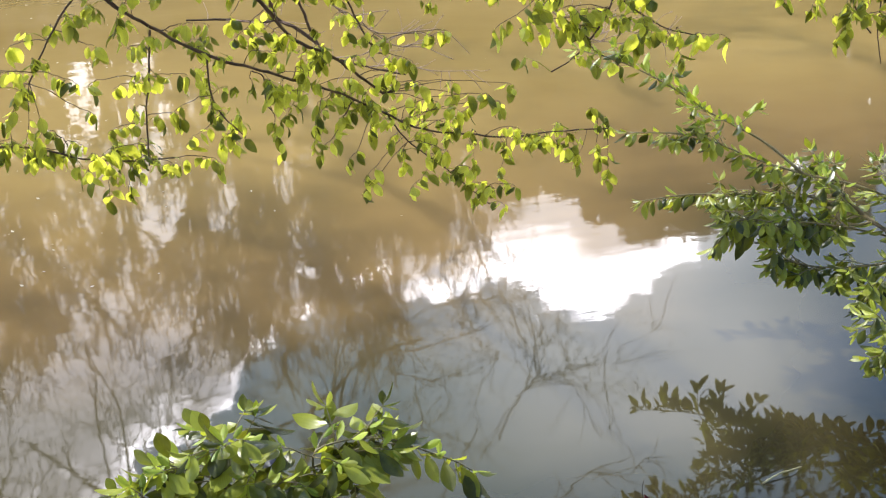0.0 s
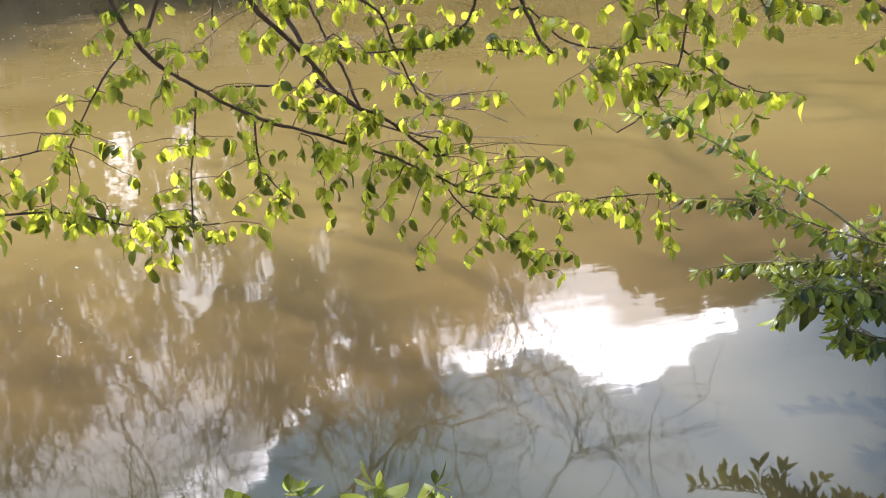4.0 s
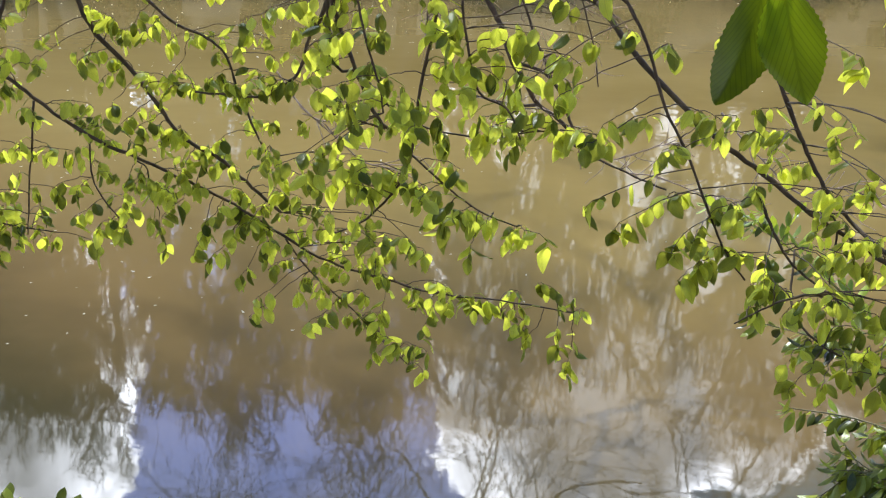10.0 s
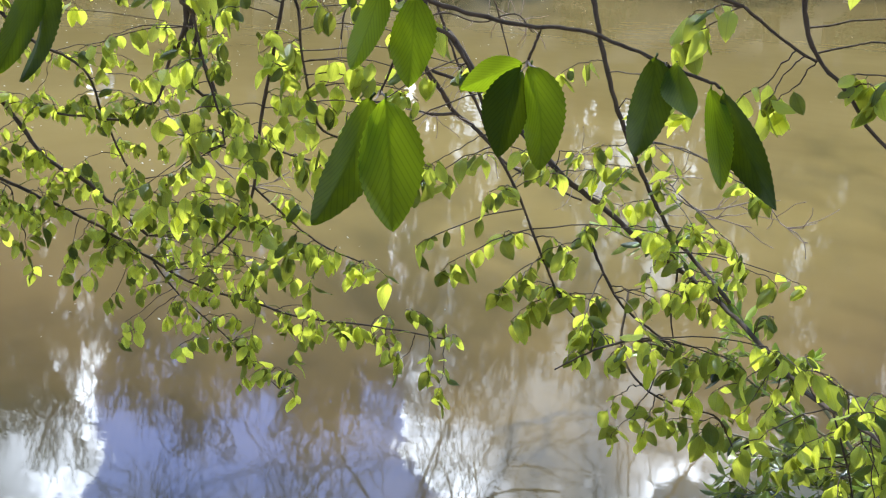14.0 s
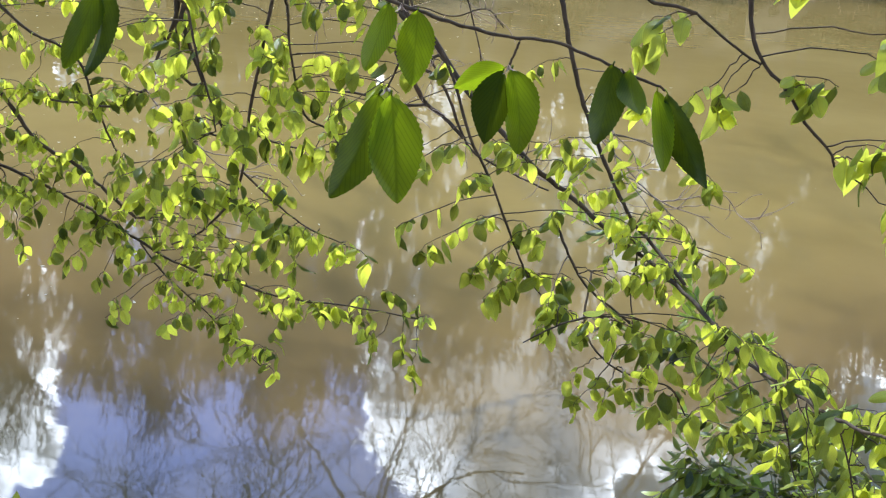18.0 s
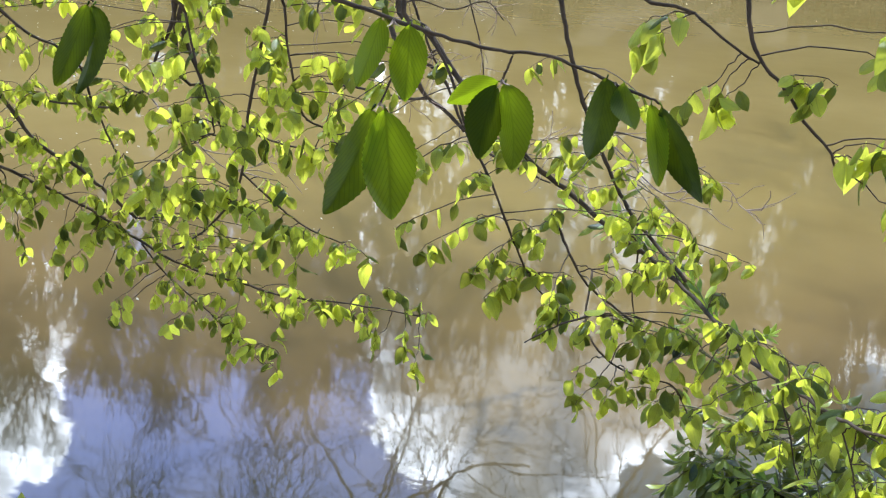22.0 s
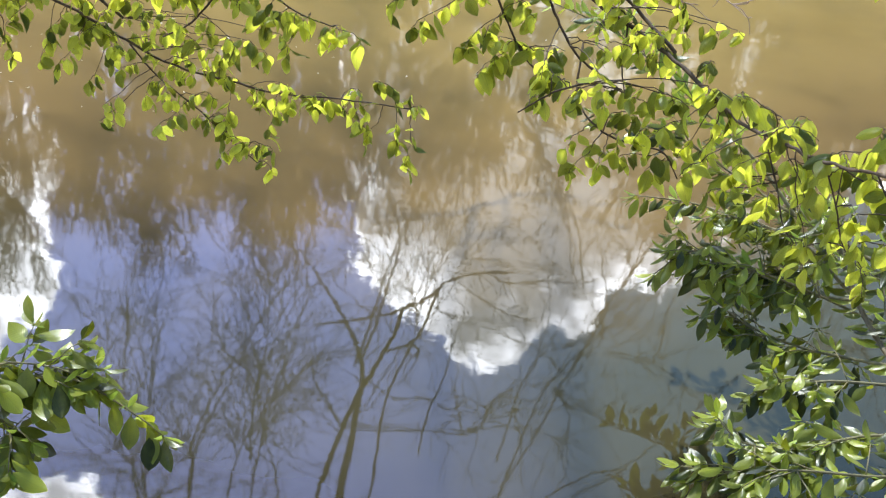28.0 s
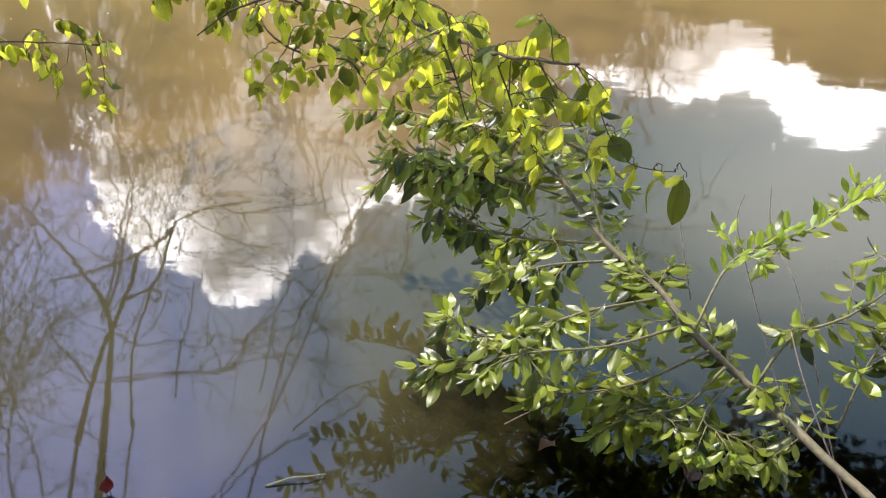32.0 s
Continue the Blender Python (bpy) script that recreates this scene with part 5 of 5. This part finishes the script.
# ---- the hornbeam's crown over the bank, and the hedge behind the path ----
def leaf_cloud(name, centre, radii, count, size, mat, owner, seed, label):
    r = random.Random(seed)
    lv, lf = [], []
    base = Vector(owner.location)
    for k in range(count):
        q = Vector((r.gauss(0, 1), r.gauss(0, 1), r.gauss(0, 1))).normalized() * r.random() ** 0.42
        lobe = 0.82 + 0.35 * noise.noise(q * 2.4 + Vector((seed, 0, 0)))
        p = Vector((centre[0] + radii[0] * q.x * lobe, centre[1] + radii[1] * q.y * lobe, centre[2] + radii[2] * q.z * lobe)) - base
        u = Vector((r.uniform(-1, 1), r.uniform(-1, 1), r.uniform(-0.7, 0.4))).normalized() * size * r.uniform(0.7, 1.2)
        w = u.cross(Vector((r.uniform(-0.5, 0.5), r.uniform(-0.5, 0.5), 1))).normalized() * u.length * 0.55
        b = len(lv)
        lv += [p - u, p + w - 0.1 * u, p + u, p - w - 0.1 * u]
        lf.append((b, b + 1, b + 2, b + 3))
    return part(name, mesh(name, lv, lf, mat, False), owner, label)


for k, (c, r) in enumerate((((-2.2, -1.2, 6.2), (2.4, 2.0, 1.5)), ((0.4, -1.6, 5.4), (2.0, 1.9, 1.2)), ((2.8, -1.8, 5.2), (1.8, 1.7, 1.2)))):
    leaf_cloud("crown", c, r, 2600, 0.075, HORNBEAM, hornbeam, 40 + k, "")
for k in range(7):
    x = -7.0 + 2.4 * k
    hedge = tagged(new("hawthorn_bush"), "tall dark green bush on the bank behind the path", "bush", "bushes behind the path")
    hedge.location = (x, -4.2 - 0.5 * (k % 2), 1.0)
    limb(hedge, [(x, hedge.location.y, 0.9), (x + 0.1, hedge.location.y, 2.0), (x + 0.3, hedge.location.y + 0.2, 3.4)], 0.07, 0.02, "trunk", 8)
    leaf_cloud("crown", (x, hedge.location.y, 2.9), (1.5, 1.1, 1.8), 1500, 0.10, IVY, hedge, 60 + k, "")

# ---- an unseen evergreen, added to darken the reflection by the bank; it shows only mirrored ----
added_tree = tagged(new("holly_tree"), "unseen evergreen added over the water to darken its reflection", "tree")
added_tree.location = (7.4, 3.2, 0.9)
limb(added_tree, [(7.4, 3.2, 0.7), (7.2, 3.8, 2.4), (6.6, 4.8, 4.0), (5.6, 5.9, 4.6), (4.4, 6.7, 4.5), (3.2, 7.0, 4.2)], 0.16, 0.02, "trunk", 12)
leaf_cloud("crown", (4.5, 6.4, 4.4), (2.45, 2.1, 1.05), 10500, 0.05, EVERGREEN, added_tree, 31, "dense dark glossy foliage")


# ---- evergreen shrubs at the water's edge ----
def face_leaf(kinds_, parent, p, d, up, size):
    """A leaf from p along d, its face towards up."""
    z = -d.normalized()
    x = up.cross(z)
    x = x.normalized() if x.length > 1e-4 else z.orthogonal().normalized()
    y = z.cross(x)
    m = Matrix((x, y, z)).transposed().to_4x4()
    m.translation = p
    return part("leaf", rng.choice(kinds_), parent, "", m @ Matrix.Diagonal((size, size, size, 1)))


def leafy(line, ob, size, start=0.3, step=0.02, young=0.0, hang=0.15):
    """Leaves to both sides of a shoot in a drooping spray, with a fan at its tip."""
    n, turn = len(line), rng.choice((-1, 1))
    total = sum((line[i + 1] - line[i]).length for i in range(n - 1))
    s, sag = start * total, hang + rng.uniform(-0.1, 0.25)
    while s < total:
        acc = 0.0
        for i in range(n - 1):
            seg_len = (line[i + 1] - line[i]).length
            if acc + seg_len >= s or i == n - 2:
                break
            acc += seg_len
        d = (line[i + 1] - line[i]).normalized()
        p = line[i] + d * min(seg_len, s - acc)
        across = d.cross(Vector((0, 0, 1)))
        across = across.normalized() if across.length > 0.1 else Vector((1, 0, 0))
        turn = -turn
        stray = Vector((rng.uniform(-1, 1), rng.uniform(-1, 1), rng.uniform(-0.9, 0.7)))
        way = (d * rng.uniform(0.3, 0.9) + across * turn * rng.uniform(0.6, 1.1) + stray * 0.35 - Vector((0, 0, rng.uniform(0, 0.5) + sag))).normalized()
        kinds_ = GROWN
        if rng.random() < young:
            kinds_, way = LAUREL_YOUNG, (way + Vector((0, 0, 1.1))).normalized()
        face_leaf(kinds_, ob, p, way, Vector((rng.uniform(-0.5, 0.5), rng.uniform(-0.6, 0.3), 1)), size * rng.uniform(0.65, 1.15))
        s += step * rng.uniform(0.7, 1.4)
    d, p = (line[-1] - line[-2]).normalized(), line[-1]
    a = d.orthogonal().normalized()
    b = d.cross(a)
    for k in range(5):
        w = k * 1.26 + rng.uniform(-0.3, 0.3)
        out = math.cos(w) * a + math.sin(w) * b
        face_leaf(LAUREL_YOUNG if rng.random() < young + 0.15 else GROWN, ob, p, (d * 0.8 + out * 0.7 - Vector((0, 0, rng.uniform(0, 0.5)))).normalized(), Vector((0, 0, 1)) + 0.5 * d, size * rng.uniform(0.5, 0.85))


def side_shoots(line, ob, owner, size, count, young, hang):
    for k in range(count):
        i = rng.randrange(len(line) // 4, int(len(line) * 0.82))
        d = (line[i] - line[i - 1]).normalized()
        side = Vector((rng.uniform(-1, 1), rng.uniform(-1, 1), rng.uniform(-0.35, 0.4)))
        v = (d * 0.5 + side * 0.8).normalized()
        ln = [line[i], line[i] + v * 0.04, line[i] + v * 0.08 + Vector((0, 0, 0.004)), line[i] + v * 0.12 - Vector((0, 0, 0.006))]
        verts, faces = [], []
        tube(ln, 0.0022, 0.0014, 5, verts, faces)
        leafy(ln, part("shoot", mesh("shoot", verts, faces, GREEN_STEM), owner), size, 0.2, 0.019, young, hang)


def shoot(pts, r0, r1, leaves=True, size=1.0, extra=3, young=0.06, start=0.25, hang=0.15):
    base = Vector(OWNER.location)
    line = smooth_line([Vector(p) - base for p in pts], 4)
    verts, faces = [], []
    tube(line, r0, r1, 7, verts, faces, 0.9, 0.08, rng)
    ob = part("stem" if r0 > 0.01 else "shoot", mesh("shoot", verts, faces, LAUREL_BARK if r0 > 0.01 else GREEN_STEM), OWNER)
    if leaves:
        leafy(line, ob, size, start, 0.0145, young, hang)
        side_shoots(line, ob, OWNER, size * 0.92, extra, young, hang)
    return line


GROWN = LAUREL_LEAVES
OWNER = tagged(new("laurel_shrub"), "glossy dark-green laurel shrub leaning out from the bank over the water", "shrub")
OWNER.location = (3.2, 1.85, 0.3)
stem_line = shoot([(3.2, 1.85, 0.2), (3.0, 2.4, 0.42), (2.86, 2.7, 0.45), (2.72, 3.0, 0.46), (2.56, 3.1, 0.58), (2.48, 3.25, 0.63), (2.35, 3.45, 0.66), (2.24, 3.7, 0.73), (2.17, 3.9, 0.84), (2.12, 4.0, 0.96)], 0.016, 0.006, True, 0.95, 18, 0.04, 0.4)
shoot([(2.24, 3.7, 0.73), (2.06, 3.95, 0.79), (1.91, 4.1, 0.76), (1.7, 4.25, 0.74), (1.49, 4.3, 0.72)], 0.006, 0.002, True, 0.95, 17, 0.03, 0.25, 0.65)
shoot([(2.24, 3.7, 0.73), (2.12, 3.75, 0.7), (1.91, 3.8, 0.73), (1.72, 3.83, 0.76), (1.61, 3.83, 0.66)], 0.006, 0.002, True, 0.95, 17, 0.03, 0.25, 0.65)
shoot([(2.35, 3.45, 0.66), (2.1, 3.6, 0.59), (1.92, 3.7, 0.59), (1.8, 3.7, 0.67)], 0.006, 0.002, True, 0.95, 17, 0.03, 0.25, 0.65)
shoot([(2.4, 3.4, 0.63), (2.17, 3.4, 0.61), (2.05, 3.35, 0.6), (2.0, 3.35, 0.65)], 0.005, 0.002, True, 0.95, 10, 0.03, 0.25, 0.35)
shoot([(2.47, 3.2, 0.62), (2.24, 3.15, 0.6), (2.08, 3.1, 0.56), (1.93, 3.05, 0.59), (1.85, 3.05, 0.66)], 0.005, 0.002, True, 0.95, 12, 0.05, 0.25, 0.12)
shoot([(2.53, 3.1, 0.59), (2.31, 3.0, 0.59), (2.07, 2.95, 0.6), (1.91, 2.95, 0.56), (1.77, 2.95, 0.55)], 0.005, 0.002, True, 0.95, 12, 0.05, 0.25, 0.12)
shoot([(2.61, 3.05, 0.54), (2.41, 3.05, 0.42), (2.26, 3.07, 0.37), (2.11, 3.07, 0.36)], 0.005, 0.002, True, 0.95, 12, 0.05, 0.25, 0.12)
shoot([(2.65, 3.0, 0.52), (2.53, 2.95, 0.41), (2.4, 2.95, 0.4), (2.38, 2.95, 0.31)], 0.005, 0.002, True, 0.95, 12, 0.05, 0.25, 0.12)
shoot([(2.57, 3.1, 0.57), (2.7, 3.3, 0.68), (2.86, 3.4, 0.7), (3.0, 3.45, 0.73), (3.1, 3.5, 0.78), (3.19, 3.5, 0.81)], 0.005, 0.002, True, 0.95, 11, 0.75, 0.25, 0.12)
shoot([(2.74, 3.0, 0.44), (2.86, 3.1, 0.55), (3.01, 3.1, 0.63), (3.17, 3.15, 0.72), (3.29, 3.2, 0.73)], 0.006, 0.002, True, 0.95, 8, 0.25, 0.25, 0.12)
shoot([(2.43, 3.7, 0.76), (2.23, 3.8, 0.85), (2.03, 3.9, 0.9), (1.85, 4.0, 0.96), (1.61, 4.05, 1.07), (1.34, 4.1, 1.1)], 0.007, 0.002, True, 0.95, 19, 0.2, 0.25, 0.65)
shoot([(2.03, 3.9, 0.9), (1.89, 4.0, 1.03), (1.71, 4.1, 1.14), (1.53, 4.15, 1.27), (1.35, 4.2, 1.37), (1.16, 4.2, 1.44)], 0.006, 0.002, True, 0.95, 11, 0.75, 0.25, 0.35)
shoot([(2.68, 3.0, 0.48), (2.58, 2.9, 0.41), (2.67, 2.85, 0.38), (2.76, 2.8, 0.37)], 0.004, 0.002, True, 0.95, 10, 0.03, 0.25, 0.12)
shoot([(2.97, 2.9, 0.38), (3.06, 3.0, 0.54), (3.17, 3.1, 0.63), (3.22, 3.1, 0.71)], 0.005, 0.002, True, 0.95, 8, 0.25, 0.25, 0.12)
shoot([(2.31, 3.7, 0.66), (2.08, 3.75, 0.72), (1.88, 3.8, 0.74), (1.71, 3.85, 0.68)], 0.005, 0.002, True, 0.95, 19, 0.2, 0.25, 0.65)
shoot([(2.35, 3.45, 0.66), (2.31, 3.6, 0.77), (2.3, 3.7, 0.88), (2.31, 3.8, 0.95)], 0.004, 0.002, True, 0.95, 8, 0.25, 0.25, 0.35)

GROWN = BROAD_LEAVES
OWNER = tagged(new("laurel_bush"), "low laurel bush with broad leaves at the foot of the bank", "shrub")
OWNER.location = (-0.75, 1.75, 0.4)
shoot([(-0.75, 1.75, 0.3), (-0.63, 2.5, 0.45), (-0.46, 2.6, 0.53), (-0.31, 2.7, 0.59), (-0.17, 2.75, 0.61), (0.04, 2.78, 0.63), (0.23, 2.78, 0.54), (0.31, 2.78, 0.48)], 0.006, 0.002, True, 1.1, 14, 0.22, 0.25, 0.5)
shoot([(-0.37, 2.65, 0.55), (-0.47, 2.65, 0.68), (-0.58, 2.65, 0.76)], 0.004, 0.002, True, 1.05, 7, 0.22, 0.25, 0.5)
shoot([(-0.32, 2.7, 0.56), (-0.37, 2.65, 0.72), (-0.47, 2.65, 0.82)], 0.004, 0.002, True, 1.05, 7, 0.22, 0.25, 0.5)
shoot([(-0.28, 2.7, 0.57), (-0.13, 2.65, 0.55), (-0.07, 2.6, 0.51), (-0.21, 2.6, 0.48)], 0.004, 0.002, True, 1.05, 7, 0.22, 0.25, 0.5)
shoot([(-0.55, 2.55, 0.46), (-0.6, 2.55, 0.61), (-0.66, 2.55, 0.73)], 0.004, 0.002, True, 1.05, 7, 0.22, 0.25, 0.5)
shoot([(-0.18, 2.75, 0.56), (-0.17, 2.75, 0.66), (-0.03, 2.78, 0.66), (0.08, 2.8, 0.62)], 0.004, 0.002, True, 1.05, 7, 0.22, 0.25, 0.5)


# ---- small things on and round the water ----
def on_water(name, me, x, y, label, category, group="", turn=0.0, lift=0.004):
    ob = new(name, me)
    ob.matrix_basis = pose(x, y, LEVEL + lift, 0, 0, turn)
    return tagged(ob, label, category, group)


def flat_leaf(name, mat, length, width, seed):
    """A curled dead leaf that lies on its back."""
    r = random.Random(seed)
    verts, faces, uvs = [], [], []
    for i in range(9):
        s = i / 8
        w = width / 2 * max(0.03, math.sin(math.pi * s ** 0.8)) * r.uniform(0.85, 1.1)
        for j in range(-2, 3):
            u = j / 2
            verts.append((u * w, length * (s - 0.5), 0.25 * abs(u) * w + 0.012 * math.sin(5 * s + seed) * abs(u) + 0.10 * length * (s - 0.5) ** 2))
            uvs.append((u, s))
    for i in range(8):
        for j in range(4):
            a = i * 5 + j
            faces.append((a, a + 1, a + 6, a + 5))
    before = len(verts)
    tube([Vector((0, -length * 0.5, 0)), Vector((0.004, -length * 0.65, 0.004)), Vector((0.0, -length * 0.8, 0.012))], 0.0012, 0.0008, 4, verts, faces)
    uvs += [(0, 0)] * (len(verts) - before)
    return mesh(name, verts, faces, mat, True, uvs)


# a red leaf hung on a thin upright stalk
dangler = tagged(new("dead_leaf_on_stalk"), "dark red withered leaf on a thin stalk in the shallows", "leaf")
dangler.location = (0.885, 2.81, LEVEL - 0.05)
verts, faces = [], []
tube(smooth_line([(0, 0, -0.05), (0.004, 0.0, 0.06), (-0.004, 0.0, 0.13), (0.002, 0.0, 0.17)], 4), 0.0016, 0.0009, 5, verts, faces)
part("stalk", mesh("stalk", verts, faces, BARK), dangler)
part("leaf", flat_leaf("dead_leaf", RED, 0.058, 0.045, 4), dangler, "", pose(0.0, -0.01, 0.085, 70, 10, 20))
on_water("dead_leaf", flat_leaf("dead_leaf", RED, 0.075, 0.06, 9), 2.574, 2.90, "reddish-brown curled dead leaf afloat by the shrub", "leaf", "dead leaves afloat", 40)
on_water("dead_leaf", flat_leaf("dead_leaf", DEAD, 0.07, 0.05, 11), 2.156, 3.02, "pale brown curled dead leaf afloat by the shrub", "leaf", "dead leaves afloat", 130)
# a dry reed blade
verts, faces = [], []
tube(smooth_line([(1.33, 2.835, LEVEL + 0.002), (1.40, 2.858, LEVEL + 0.012), (1.45, 2.865, LEVEL + 0.014), (1.50, 2.882, LEVEL + 0.008)], 5), 0.0035, 0.0015, 6, verts, faces)
tagged(new("reed_blade", mesh("reed_blade", verts, faces, REED)), "short pale dry reed blade afloat in the shallows", "reed")
# a wet black stick and its knots
verts, faces = [], []
r_stick = random.Random(3)
tube(smooth_line([(0.86, 2.60, LEVEL + 0.0), (0.95, 2.68, LEVEL + 0.03), (1.06, 2.735, LEVEL + 0.035), (1.16, 2.73, LEVEL + 0.005)], 5), 0.011, 0.008, 9, verts, faces, 1.0, 0.2, r_stick)
tagged(new("sunken_stick", mesh("sunken_stick", verts, faces, BARK)), "wet black stick half sunk at the water's edge", "stick")
# thin lit twigs that lean over the water
for pts, r0 in (([(2.03, 3.10, LEVEL + 0.02), (2.12, 3.13, LEVEL + 0.05), (2.22, 3.16, LEVEL + 0.05), (2.33, 3.2, LEVEL + 0.10), (2.45, 3.15, LEVEL + 0.2)], 0.002),
                ([(3.0, 2.55, LEVEL), (2.88, 2.72, 0.45), (2.82, 2.85, 0.6), (2.80, 2.95, 0.68)], 0.003),
                ([(3.0, 2.9, LEVEL), (2.9, 3.2, 0.62), (2.84, 3.38, 0.74), (2.817, 3.4, 0.905)], 0.0022),
                ([(2.9, 3.0, LEVEL), (2.78, 3.3, 0.6), (2.734, 3.4, 0.767), (2.745, 3.4, 0.875)], 0.0022),
                ([(2.6, 3.3, 0.55), (2.55, 3.38, 0.8), (2.53, 3.4, 0.967)], 0.0022)):
    verts, faces = [], []
    tube(smooth_line(pts, 5), r0, r0 * 0.5, 5, verts, faces)
    tagged(new("dry_stem", mesh("dry_stem", verts, faces, PALE_TWIG)), "thin pale dry stem leaning out of the shallows", "stem", "dry stems by the shrub")

# sunken leaves on the bed of the shallows
r_bed = random.Random(12)
bed_leaves = [flat_leaf("bed_leaf", DEAD, 0.08, 0.055, k) for k in range(4)]
for k in range(46):
    x, y = r_bed.uniform(0.4, 3.2), r_bed.uniform(2.2, 3.5)
    ob = new("sunken_leaf", bed_leaves[k % 4])
    ob.matrix_basis = pose(x, y, max(height(x, y), LEVEL - 0.16) + 0.012, r_bed.uniform(-12, 12), r_bed.uniform(-12, 12), r_bed.uniform(0, 360))
    tagged(ob, "brown dead leaf sunk on the bed of the shallows", "leaf", "sunken leaves")

# bud scales and catkin scraps that float on the open water
fv, ff = [], []
for k in range(900):
    d = r_bed.uniform(5.5, 24) if k % 3 else r_bed.uniform(14, 25)
    a = radians(r_bed.gauss(24, 11))
    p = Vector((-d * math.sin(a) + 0.5, d * math.cos(a), LEVEL + 0.003))
    s = r_bed.uniform(0.004, 0.011) * (1 + d / 18)
    u = Vector((math.cos(k), math.sin(k), 0)) * s
    w = Vector((-u.y, u.x, 0)) * r_bed.uniform(0.3, 0.8)
    b = len(fv)
    fv += [p - u, p + w, p + u + Vector((0, 0, 0.4 * s)), p - w]
    ff.append((b, b + 1, b + 2, b + 3))
SCALE = plain("bud_scales", (0.45, 0.38, 0.24), (0.75, 0.68, 0.5), 30.0, 0.6)
tagged(new("floating_scraps", mesh("floating_scraps", fv, ff, SCALE, False)), "pale bud scales and catkin scraps afloat on the pond", "debris", kind="stuff")

# pale fallen boughs on the far bank
r_far = random.Random(8)
for k, (x, back) in enumerate(((-2.2, 0.5), (0.4, 0.9), (2.6, 0.6), (4.6, 1.1), (-6.5, 0.7), (-11.5, 0.6), (-14.5, 0.8))):
    y = far_shore(x) + back
    z = height(x, y)
    pts = [Vector((x, y, z + 0.1))]
    v = Vector((r_far.choice((-1, 1)), -0.15, r_far.uniform(0.0, 0.25)))
    for _ in range(6):
        v = (v + 0.35 * Vector((r_far.uniform(-1, 1), r_far.uniform(-0.5, 0.3), r_far.uniform(-0.5, 0.6)))).normalized()
        pts.append(pts[-1] + 0.35 * v)
    verts, faces = [], []
    tube(pts, 0.035, 0.012, 6, verts, faces)
    for s in (2, 3, 4, 5):
        tube([pts[s], pts[s] + Vector((r_far.uniform(-0.4, 0.4), -0.1, r_far.uniform(0.1, 0.45))), pts[s] + Vector((r_far.uniform(-0.8, 0.8), -0.1, r_far.uniform(0.2, 0.7)))], 0.015, 0.006, 4, verts, faces)
    tagged(new("fallen_bough", mesh("fallen_bough", verts, faces, PALE_TWIG)), "pale leafless bough fallen on the dark far bank", "branch", "fallen boughs on the far bank")
